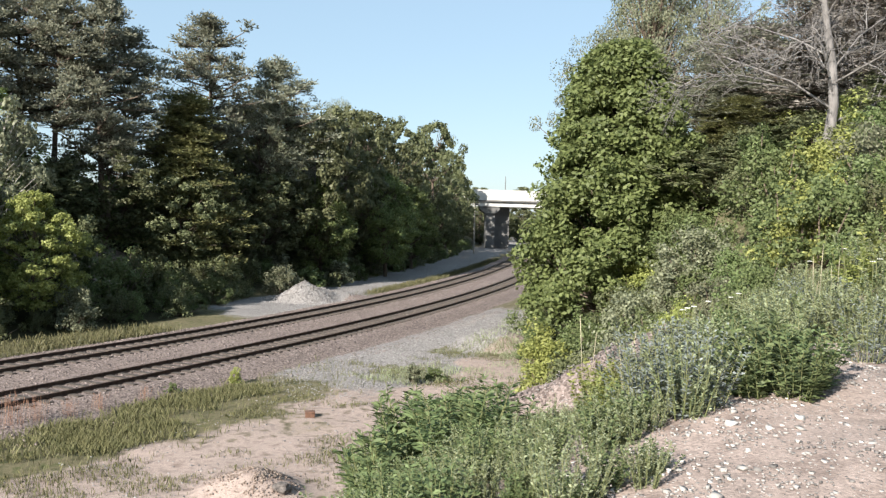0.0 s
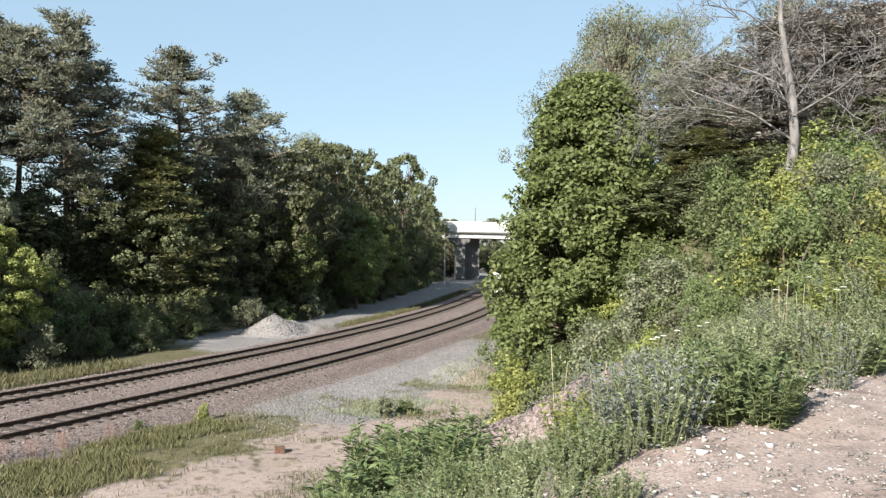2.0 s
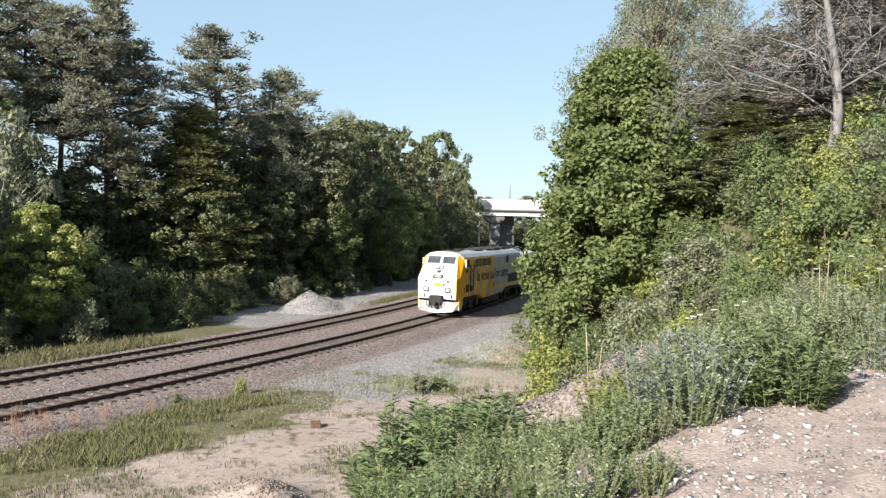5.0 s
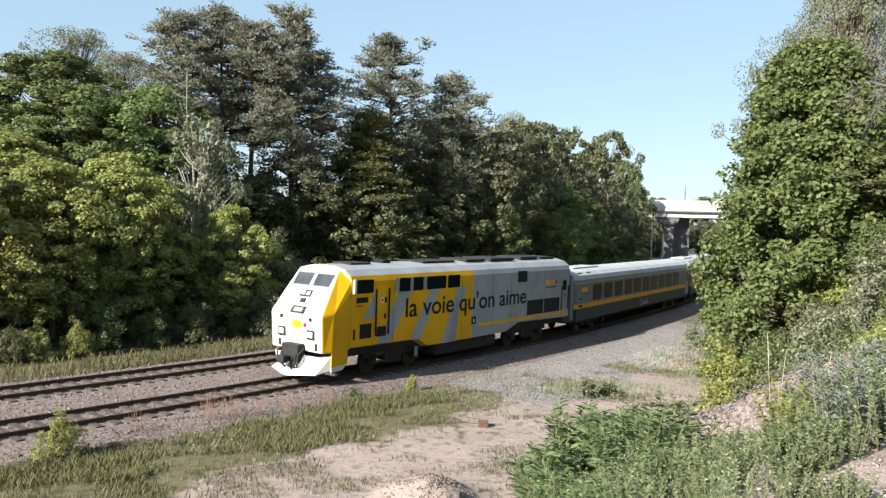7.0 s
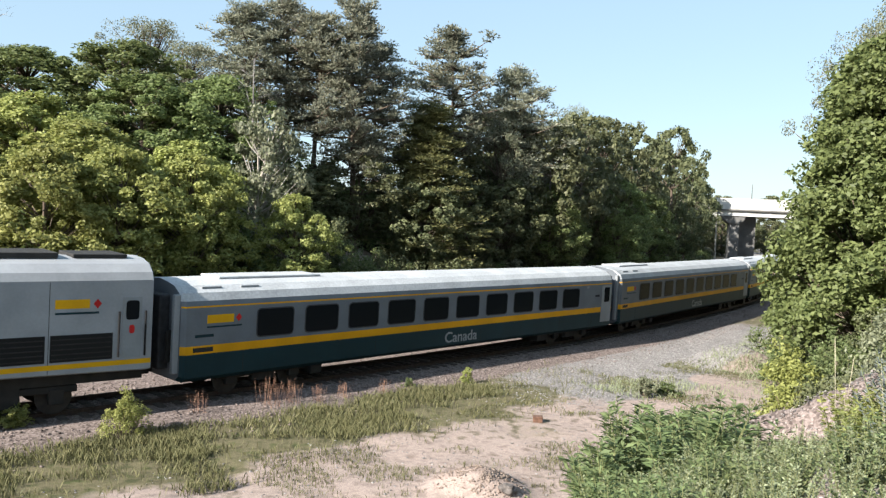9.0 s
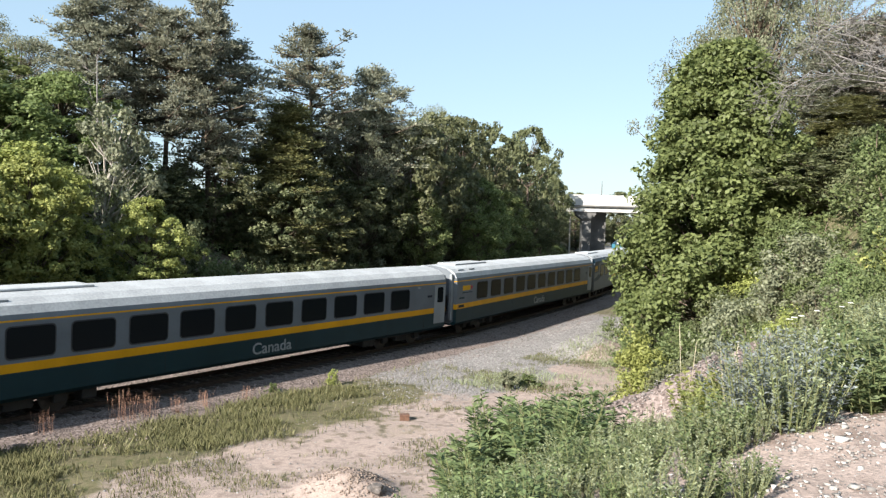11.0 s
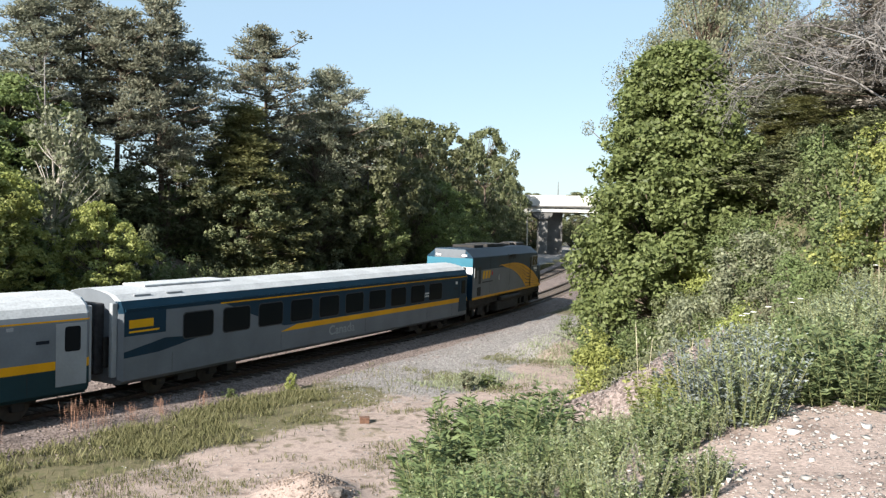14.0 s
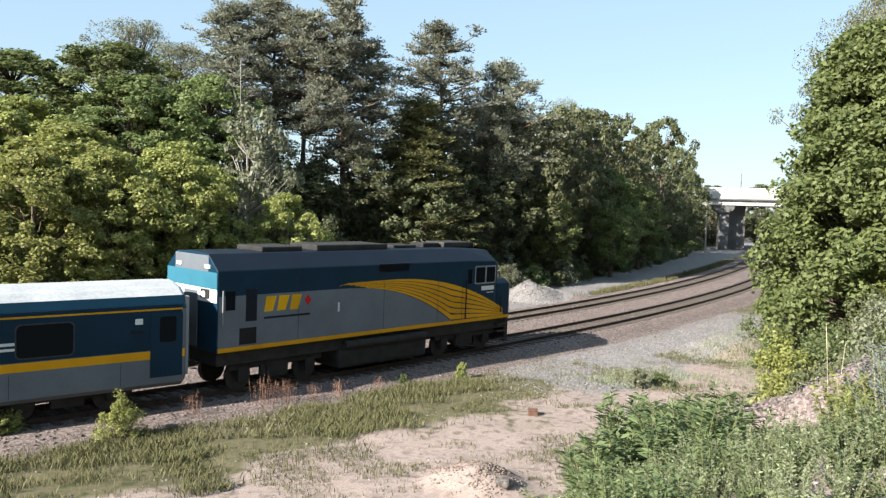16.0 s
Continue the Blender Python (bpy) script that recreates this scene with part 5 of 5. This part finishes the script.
    panel("cab_door", rect(4.5, 5.13, 1.75, 3.62), YELLOW, e, 1.5, 0.012)
    panel("door_badge", rounded(4.72, 4.92, 2.9, 3.12, 0.09, 4), WHITE, e, 1.5, 0.006, lift=0.014)
    panel("door_badge", rounded(4.77, 4.87, 2.95, 3.07, 0.04, 4), RED, e, 1.5, 0.006, lift=0.022)
    for x in (4.42, 5.2):
        for sg in (-1, 1):
            part("grab_rail", cyl_bm((x, sg * 1.57, 1.62), (x, sg * 1.57, 3.46), 0.035, 8), BLACK, e)
    panel("sign_plate", rect(4.98, 5.1, 2.9, 3.1), BLACK, e, 1.5, 0.006, lift=0.014)
    panel("sign_plate", rect(4.96, 5.08, 2.25, 2.45), BLACK, e, 1.5, 0.006, lift=0.014)
    panel("step_recess", rect(4.55, 5.1, 1.55, 1.95), BLACK, e, 1.5, 0.008, lift=0.014)
    for z in (1.2, 0.85, 0.5):
        for sg in (-1, 1):
            part("step", box_bm(4.5, 5.15, sg * 1.42 - 0.1, sg * 1.42 + 0.1, z, z + 0.05), STEEL, e)
    panel("battery_grille", rect(3.56, 4.24, 1.55, 2.12), BLACK, e, 1.5, 0.012)
    panel("grille_handle", rect(3.2, 3.3, 1.55, 1.95), BLACK, e, 1.5, 0.012)
    panel("number_bar", rect(3.32, 4.0, 2.95, 3.17), NAVY, e, 1.5, 0.004, lift=0.003)
    panel("number_bar", rect(3.32, 3.75, 2.82, 2.86), NAVY, e, 1.5, 0.004, lift=0.003)
    lettering("la voie qu'on aime", 6.34, 16.04, 1.93, 3.02, -1.507, BLACK, e, "large black painted words")
    panel("filler_hatch", rect(11.2, 11.55, 1.5, 1.85), BLACK, e, 1.5, 0.012)
    panel("filler_mark", rect(11.33, 11.42, 1.58, 1.74), WHITE, e, 1.5, 0.006, lift=0.012)
    panel("yellow_line", rect(11.8, 20.7, 1.36, 1.5), YELLOW, e, 1.5, 0.006, label="thin yellow line along the sill")
    panel("air_vent", rect(15.18, 16.05, 3.28, 3.84), BLACK, e, 1.5, 0.012)
    for x0, x1 in ((16.2, 17.82), (17.95, 19.6)):
        panel("radiator_grille", rect(x0, x1, 1.56, 2.3), BLACK, e, 1.5, 0.014)
        for k in range(5):
            panel("grille_slat", rect(x0 + 0.03, x1 - 0.03, 1.62 + 0.135 * k, 1.65 + 0.135 * k), CHAR, e, 1.5, 0.012, sides=(-1,), lift=0.014)
    panel("rear_door", rect(19.85, 20.4, 1.55, 3.3), PALE, e, 1.5, 0.01)
    panel("rear_door_window", rounded(19.95, 20.32, 2.65, 3.2, 0.08, 3), GLASS, e, 1.5, 0.008, lift=0.012)
    panel("door_badge", rounded(20.05, 20.2, 2.25, 2.5, 0.07, 3), RED, e, 1.5, 0.006, lift=0.012)
    for x in (19.75, 20.5):
        for sg in (-1, 1):
            part("grab_rail", cyl_bm((x, sg * 1.56, 1.6), (x, sg * 1.56, 2.9), 0.03, 8), BLACK, e)
    panel("logo_bar", rect(18.05, 18.95, 3.02, 3.27), YELLOW, e, 1.5, 0.004, lift=0.003)
    panel("logo_leaf", [(19.05, 3.14), (19.16, 3.0), (19.27, 3.14), (19.16, 3.28)], RED, e, 1.5, 0.004, lift=0.003)
    panel("slogan_bar", rect(18.05, 19.2, 2.86, 2.92), TEAL, e, 1.5, 0.003, lift=0.003)
    # seams between body panels
    for x in (5.55, 10.35, 12.9, 14.6, 16.1, 17.9):
        panel("panel_seam", rect(x, x + 0.015, 1.25, 3.95 - 0.2), CHAR, e, 1.5, 0.003, lift=0.001)
    # roof: grey-blue deck, hatches, fans and exhaust
    for x0, x1, y0, y1, h in ((4.0, 5.2, -0.5, 0.5, 0.06), (8.4, 10.8, -0.7, 0.7, 0.05), (11.6, 13.2, -0.8, 0.8, 0.08), (13.6, 15.8, -0.85, 0.85, 0.1), (16.6, 18.3, -0.75, 0.75, 0.12), (18.7, 20.2, -0.7, 0.7, 0.08)):
        part("roof_hatch", box_bm(x0, x1, y0, y1, 4.34, 4.37 + h, 0.02), CHAR, e)
    part("horn", box_bm(6.2, 6.7, -0.3, 0.3, 4.36, 4.5, 0.04), BLACK, e)
    part("rear_bulkhead", box_bm(20.7, 20.95, -0.75, 0.75, 1.1, 3.6, 0.05), RUBBER, e)
    # underneath: tank and trucks
    bm = box_bm(8.7, 13.6, -1.35, 1.35, 0.28, 0.85, 0.12)
    part("fuel_tank", bm, CHAR, e)
    part("underframe", box_bm(2.4, 20.6, -1.15, 1.15, 0.85, 1.2), CHAR, e)
    bogie(e, 6.2, 1.37, 0.62, True), bogie(e, 16.9, 1.37, 0.62, True)
    panel("tank_gauge", rect(7.3, 7.5, 0.45, 0.85), PALE, e, 1.28, 0.02)
    coupler(e, 20.5, 0.5)
    return e


# -- passenger coaches --
def coach_ring(zb=0.62, inset=0.0):
    w = 1.5 - inset
    half = [(0, zb), (w - 0.18, zb), (w, zb + 0.14), (w, 1.47), (w, 1.73), (w, 2.90), (w, 2.95), (w - 0.04, 3.1), (w - 0.16, 3.34), (w - 0.45, 3.53), (w - 0.9, 3.63), (0, 3.68)]
    return half + [(-y, z) for y, z in half[-2:0:-1]]


def coach(label, teal=False):
    e = tagged(new("passenger_coach"), label, "train coach", "train")
    L0, L1 = 0.42, 25.48
    st = [(L0, coach_ring(0.7, 0.12)), (L0 + 0.12, coach_ring()), (3.0, coach_ring()), (22.9, coach_ring()), (L1 - 0.12, coach_ring()), (L1, coach_ring(0.7, 0.12))]

    def pick(c, n):
        if c.z > 2.96:
            return 4 if teal and c.z < 3.3 else 0 if c.z > 3.2 else 1
        if abs(n.x) > 0.8:
            return 1
        if teal:
            return 1
        if c.z > 2.90:
            return 2
        if c.z > 1.74:
            return 1
        return 2 if c.z > 1.47 else 3
    body = skin("body", st, pick, [ROOFW, GREY, STRIPE, TEAL, BLUE], e, "dark teal and grey sides with a yellow stripe" if teal else "grey sides with a yellow stripe over dark teal")
    if teal:
        panel("eave_band", rect(0.6, 25.3, 3.0, 3.09), BLUE, e, 1.48, 0.03)
        panel("blue_field", [(5.0, 2.98), (25.3, 2.98), (25.3, 1.76), (8.6, 1.76), (8.0, 1.95), (6.6, 2.4)], BLUE, e, 1.5, 0.003, label="dark blue paint field with a slanting edge")
        panel("blue_wedge", [(0.56, 1.7), (2.3, 2.0), (4.1, 1.88), (2.0, 1.55), (0.56, 1.5)], BLUE, e, 1.5, 0.003)
        panel("blue_field", [(0.56, 2.98), (0.56, 2.2), (2.3, 2.2), (2.3, 2.98)], BLUE, e, 1.5, 0.003)
        panel("orange_line", rect(4.9, 25.3, 2.93, 2.98), STRIPE, e, 1.5, 0.004, lift=0.003)
        panel("yellow_stripe", [(8.4, 1.52), (25.4, 1.5), (25.4, 1.74), (9.4, 1.74)], STRIPE, e, 1.5, 0.006)
        panel("logo_bar", rect(0.75, 1.75, 2.45, 2.72), YELLOW, e, 1.5, 0.004, lift=0.004)
        panel("slogan_bar", rect(0.75, 2.0, 2.3, 2.36), YELLOW, e, 1.5, 0.004, lift=0.004)
        panel("slogan_bar", rect(20.0, 21.0, 2.22, 2.3), WHITE, e, 1.5, 0.004, lift=0.004)
        panel("slogan_bar", rect(20.0, 21.0, 2.08, 2.15), WHITE, e, 1.5, 0.004, lift=0.004)
        panel("slogan_mark", [(19.4, 2.0), (19.5, 2.0), (19.75, 2.32), (19.65, 2.32)], GREY, e, 1.5, 0.004, lift=0.004)
    else:
        panel("logo_bar", rect(1.25, 2.2, 2.4, 2.66), YELLOW, e, 1.5, 0.004)
        panel("logo_leaf", [(2.27, 2.53), (2.38, 2.4), (2.49, 2.53), (2.38, 2.67)], RED, e, 1.5, 0.004)
        panel("slogan_bar", rect(1.25, 2.5, 2.26, 2.31), TEAL, e, 1.5, 0.003)
        panel("number_bar", rect(0.85, 1.5, 1.98, 2.07), TEAL, e, 1.5, 0.003)
        panel("stripe_bar", rect(0.8, 1.5, 1.53, 1.67), CHAR, e, 1.5, 0.003, sides=(-1,))
    for k in range(10):
        x = 3.1 + 1.965 * k
        f = rounded(x - 0.04, x + 1.46, 1.83, 2.78, 0.15)
        panel("window_seal", f, RUBBER, e, 1.5, 0.008, lift=0.003)
        panel("window", rounded(x, x + 1.42, 1.87, 2.74, 0.13), GLASS, e, 1.5, 0.008, lift=0.009)
    panel("door", rect(24.35, 25.32, 0.95, 2.84), BLUE if teal else PALE, e, 1.5, 0.01, lift=0.004)
    panel("door_window", rounded(24.62, 25.12, 1.98, 2.74, 0.08, 3), GLASS, e, 1.5, 0.008, lift=0.015)
    panel("sign_plate", rect(23.75, 24.15, 2.28, 2.38), NAVY, e, 1.5, 0.006, lift=0.004)
    panel("notice", rect(23.9, 24.12, 2.55, 2.72) if teal else rect(22.9, 23.1, 2.74, 2.84), WHITE if teal else PALE, e, 1.5, 0.006, lift=0.004)
    for x in (2.6, 8.4, 14.6, 20.6, 23.5):
        panel("panel_seam", rect(x, x + 0.012, 0.8, 1.45), CHAR, e, 1.5, 0.002, lift=0.001)
    lettering("Canada", 12.3 if not teal else 11.7, 14.35 if not teal else 13.7, 0.86 if not teal else 1.0, 1.3 if not teal else 1.42, -1.507, PALE, e, "pale painted word")
    # ends: gangway bellows, cables, corner posts
    for x0, x1, d in ((0.08, 0.45, -1), (25.45, 25.82, 1)):
        part("gangway_bellows", box_bm(x0, x1, -0.72, 0.72, 0.95, 3.25, 0.06), RUBBER, e)
        coupler(e, (x0 + x1) / 2, 0.25 * d)
        for sg in (-1, 1):
            part("end_post", box_bm(min(x0 + 0.15, 25.6) if d < 0 else 25.44, (0.44 if d < 0 else 25.6), sg * 1.25 - 0.08, sg * 1.25 + 0.08, 0.9, 3.3, 0.03), PALE, e)
            part("cable", box_bm(x0 + 0.1, x1 - 0.05, sg * 0.98 - 0.06, sg * 0.98 + 0.06, 1.2, 2.2, 0.05), CHAR, e)
    for x in (1.2, 2.6):
        part("roof_vent", box_bm(x, x + 0.7, -1.2, -0.95, 3.42, 3.5, 0.02), PALE, e)
    part("roof_duct", box_bm(2.2, 6.4, -0.55, 0.55, 3.64, 3.72, 0.03), ROOFW, e)
    part("underframe", box_bm(1.2, 24.6, -0.9, 0.9, 0.52, 0.72), CHAR, e)
    part("equipment_box", box_bm(5.6, 6.1, -1.25, 1.25, 0.3, 0.66, 0.04), CHAR, e)
    part("equipment_box", box_bm(19.2, 20.0, -1.25, 1.25, 0.32, 0.66, 0.04), CHAR, e)
    bogie(e, 3.7, 1.25, 0.5), bogie(e, 22.2, 1.25, 0.5)
    return e


# -- trailing locomotive --
def rear_locomotive():
    e = tagged(new("diesel_locomotive"), "boxy navy blue and grey diesel locomotive with yellow sweeping stripes", "locomotive", "train")

    def ring(zt=4.55, ze=4.0, w=1.52, zb=1.42, wt=0.95):
        half = [(0, zb), (w, zb), (w, 2.4), (w, ze), (wt, zt - 0.04), (0, zt)]
        return half + [(-y, z) for y, z in half[-2:0:-1]]
    st = [(0.45, ring()), (12.5, ring()), (14.25, ring(4.45, 3.95)), (14.5, ring(4.2, 3.85, 1.45, 1.42, 0.9))]

    def pick(c, n):
        if n.x < -0.8:
            return 2
        if c.z > 4.02:
            return 1
        return 0
    skin("cowl", st, pick, [BLUE, NAVY, GREY], e, "teal-blue cowl body", 0.03)
    # rear end bands
    for name, z0, z1, m, w in (("end_band", 3.95, 4.46, GREY, 1.0), ("end_band", 3.42, 3.95, SKYB, 1.5), ("end_band", 3.42 - 0.42, 3.42, WHITE, 1.5)):
        part(name, box_bm(0.435, 0.46, -w, w, z0, z1), m, e)
    for y in (-0.95, 0.75):
        part("number_lamp", box_bm(0.41, 0.45, y - 0.16, y + 0.16, 4.05, 4.17, 0.01), WHITE, e, "white lit number lamp")
    part("rear_lamp_housing", box_bm(0.4, 0.45, -1.1, -0.6, 3.1, 3.4, 0.02), CHAR, e)
    part("rear_lamp", cyl_bm((0.38, -0.8, 3.22), (0.43, -0.8, 3.22), 0.12, 14), LENS, e)
    part("rear_door", box_bm(0.42, 0.46, -0.4, 0.4, 1.5, 3.3, 0.01), GREY, e)
    # cab nose
    nr = [(0, 1.42), (1.5, 1.42), (1.5, 2.95), (1.25, 3.14), (0, 3.18), (-1.25, 3.14), (-1.5, 2.95), (-1.5, 1.42)]
    nr2 = [(0, 1.42), (1.3, 1.42), (1.3, 2.85), (1.1, 3.02), (0, 3.05), (-1.1, 3.02), (-1.3, 2.85), (-1.3, 1.42)]
    skin("nose", [(14.4, nr), (15.3, nr), (15.62, nr2)], lambda c, n: 0, [BLUE], e, "", 0.05)
    for sg in (-1, 1):
        part("windscreen", box_bm(14.48, 14.52, sg * 0.15 if sg > 0 else -1.15, 1.15 if sg > 0 else -0.15, 3.25, 3.85, 0.01), GLASS, e)
    for x0, x1 in ((12.95, 13.55), (13.65, 14.22)):
        panel("cab_window_frame", rounded(x0 - 0.06, x1 + 0.06, 3.0, 3.78, 0.06, 2), PALE, e, 1.52, 0.01)
        panel("cab_window", rounded(x0, x1, 3.06, 3.72, 0.05, 2), GLASS, e, 1.52, 0.008, lift=0.012)
    panel("cab_door_window", rect(12.45, 12.7, 3.05, 3.65), GLASS, e, 1.52, 0.01)
    panel("number_bar", rect(13.35, 14.2, 2.72, 2.9), WHITE, e, 1.52, 0.004)
    panel("number_bar", rect(13.7, 14.15, 2.6, 2.63), WHITE, e, 1.52, 0.004)
    # grey lower field whose upper edge curves down to the nose, and the yellow bands along it
    def edge(x):
        return 3.32 + 0.1 * (x - 2) / 6 if x < 8 else 3.42 - 1.9 * ((x - 8) / 7.5) ** 2.2

    def low(x):
        return 3.2 if x < 5.4 else 3.2 - 1.68 * ((x - 5.4) / 6.1) ** 2.4
    xs = np.linspace(1.98, 11.5, 22)
    panel("grey_field", [(1.98, 1.55)] + [(11.5, 1.55)] + [(float(x), max(1.56, low(x))) for x in xs[::-1]], GREY, e, 1.52, 0.002, label="grey paint field")
    panel("grey_field", rect(0.5, 1.98, 1.55, 3.2), GREY, e, 1.52, 0.002)
    for k in range(6):
        f0, f1 = k / 6, (k + 0.8) / 6
        up, dn = [], []
        for x in np.linspace(5.4 + 0.25 * k, 15.25 if k < 6 else 14, 26):
            hi = edge(x) if x > 5.4 else 3.3
            lo = max(1.56, low(min(x, 11.5)))
            if x > 14.4 and hi < 1.7:
                continue
            a, b = hi - (hi - lo) * f0, hi - (hi - lo) * f1
            if a - b > 0.008:
                up.append((float(x), a)), dn.append((float(x), b))
        panel("yellow_band", up + dn[::-1], STRIPE, e, 1.52, 0.004, label="yellow sweeping band")
    panel("yellow_line", [(0.5, 1.42), (15.3, 1.42), (15.3, 1.56), (0.5, 1.56)], STRIPE, e, 1.52, 0.006, label="yellow line along the sill")
    # logo and side fittings
    for x0 in (2.2, 2.72, 3.24):
        panel("logo_bar", [(x0, 2.62), (x0 + 0.34, 2.62), (x0 + 0.5, 3.12), (x0 + 0.08, 3.12)], YELLOW, e, 1.52, 0.004, lift=0.003)
    panel("logo_leaf", [(3.85, 2.9), (4.0, 2.72), (4.15, 2.9), (4.0, 3.1)], RED, e, 1.52, 0.004, lift=0.003)
    panel("slogan_bar", rect(2.2, 4.1, 2.38, 2.45), NAVY, e, 1.52, 0.003, lift=0.003)
    panel("door_window", rect(0.75, 1.1, 2.75, 3.35), GLASS, e, 1.52, 0.01)
    panel("side_louvre", rect(1.5, 1.92, 2.35, 3.4), NAVY, e, 1.52, 0.01)
    panel("side_grille", rect(1.28, 1.92, 1.62, 2.15), BLACK, e, 1.52, 0.012)
    panel("air_vent", rect(7.3, 8.9, 3.72, 3.98), BLACK, e, 1.5, 0.02)
    panel("vent_hood", rect(7.25, 8.95, 3.98, 4.03), NAVY, e, 1.5, 0.06)
    panel("mark", rect(5.35, 5.43, 2.4, 2.72), WHITE, e, 1.52, 0.004, lift=0.003)
    for sg in (-1, 1):
        part("grab_rail", cyl_bm((0.62, sg * 1.58, 2.3), (0.62, sg * 1.58, 3.4), 0.025, 8), PALE, e)
        part("grab_rail", cyl_bm((12.3, sg * 1.58, 1.6), (12.3, sg * 1.58, 3.2), 0.025, 8), BLACK, e)
        part("grab_rail", cyl_bm((14.7, sg * 1.56, 1.7), (14.7, sg * 1.56, 2.4), 0.025, 8), BLACK, e)
    for x in (3.6, 7.6, 10.6, 12.1):
        panel("panel_seam", rect(x, x + 0.015, 1.6, 3.95), CHAR, e, 1.52, 0.003, lift=0.004)
    # roof: fan hoods, exhaust, horn
    for x0, x1, y0, y1, h in ((2.6, 4.3, -0.75, 0.75, 0.14), (4.9, 8.4, -0.8, 0.8, 0.18), (9.0, 10.3, -0.5, 0.5, 0.1), (10.8, 11.8, -0.4, 0.4, 0.16)):
        part("roof_hood", box_bm(x0, x1, y0, y1, 4.5, 4.55 + h, 0.04), CHAR, e)
    part("air_conditioner", box_bm(11.9, 13.6, -0.55, 0.55, 4.5, 4.74, 0.05), STEEL, e)
    part("horn", box_bm(13.75, 14.15, -0.35, 0.35, 4.4, 4.72, 0.08), BLACK, e)
    # underneath
    part("underframe", box_bm(0.6, 15.3, -1.3, 1.3, 0.95, 1.42), CHAR, e)
    part("fuel_tank", box_bm(5.6, 10.2, -1.4, 1.4, 0.25, 1.0, 0.14), CHAR, e)
    part("air_reservoir", cyl_bm((5.8, -1.42, 1.12), (10.0, -1.42, 1.12), 0.16, 14), CHAR, e)
    part("pilot", box_bm(15.3, 15.55, -1.35, 1.35, 0.3, 1.42, 0.05), CHAR, e)
    for z in (0.45, 0.8, 1.12):
        for sg in (-1, 1):
            part("step", box_bm(14.6, 15.2, sg * 1.4 - 0.1, sg * 1.4 + 0.1, z, z + 0.05), STEEL, e)
    bogie(e, 3.1, 1.37, 0.7, True), bogie(e, 12.9, 1.37, 0.7, True)
    coupler(e, 0.6, -0.5), coupler(e, 15.4, 0.6)
    return e


TRAIN = [(lead_locomotive(), 0.0, 21.0)]
grey_coach = coach("silver-grey passenger coach with yellow stripe, dark windows and white roof")
TRAIN.append((grey_coach, 21.0, 25.9))
TRAIN.append((copy_thing(grey_coach, Matrix()), 46.9, 25.9))
TRAIN.append((copy_thing(grey_coach, Matrix()), 72.8, 25.9))
TRAIN.append((coach("teal-blue and grey passenger coach with yellow stripe and white roof", True), 98.7, 25.9))
TRAIN.append((rear_locomotive(), 124.6, 16.2))


# ---- what moves: the train, running away from the bridge ----
RUN = [(0, 93.7), (3.5, 44.4), (6, 8.05), (7, -6.1), (7.5, -13.4), (8, -20.05), (9, -33.9), (10, -48.3), (12, -77.4), (13.5, -99.6), (14.5, -114.3), (15.5, -128.9), (16, -136.05)]


def front_at(t):
    """The place of the train's leading end along the line."""
    return float(np.interp(t, [a for a, _ in RUN], [b for _, b in RUN]))


def vehicle_pose(s, length):
    a, b = line_at(s + 0.2 * length), line_at(s + 0.8 * length)
    h = math.atan2(b[1] - a[1], b[0] - a[0])
    mx, my = (a[0] + b[0]) / 2, (a[1] + b[1]) / 2
    return pose(mx - math.cos(h) * length / 2, my - math.sin(h) * length / 2, 0, 1.0, 0, math.degrees(h))


def motions():
    for ob, station, length in TRAIN:
        walk(ob, [(t, vehicle_pose(front_at(t) + station, length)) for t in np.arange(0, 16.01, 0.5)])


motions()
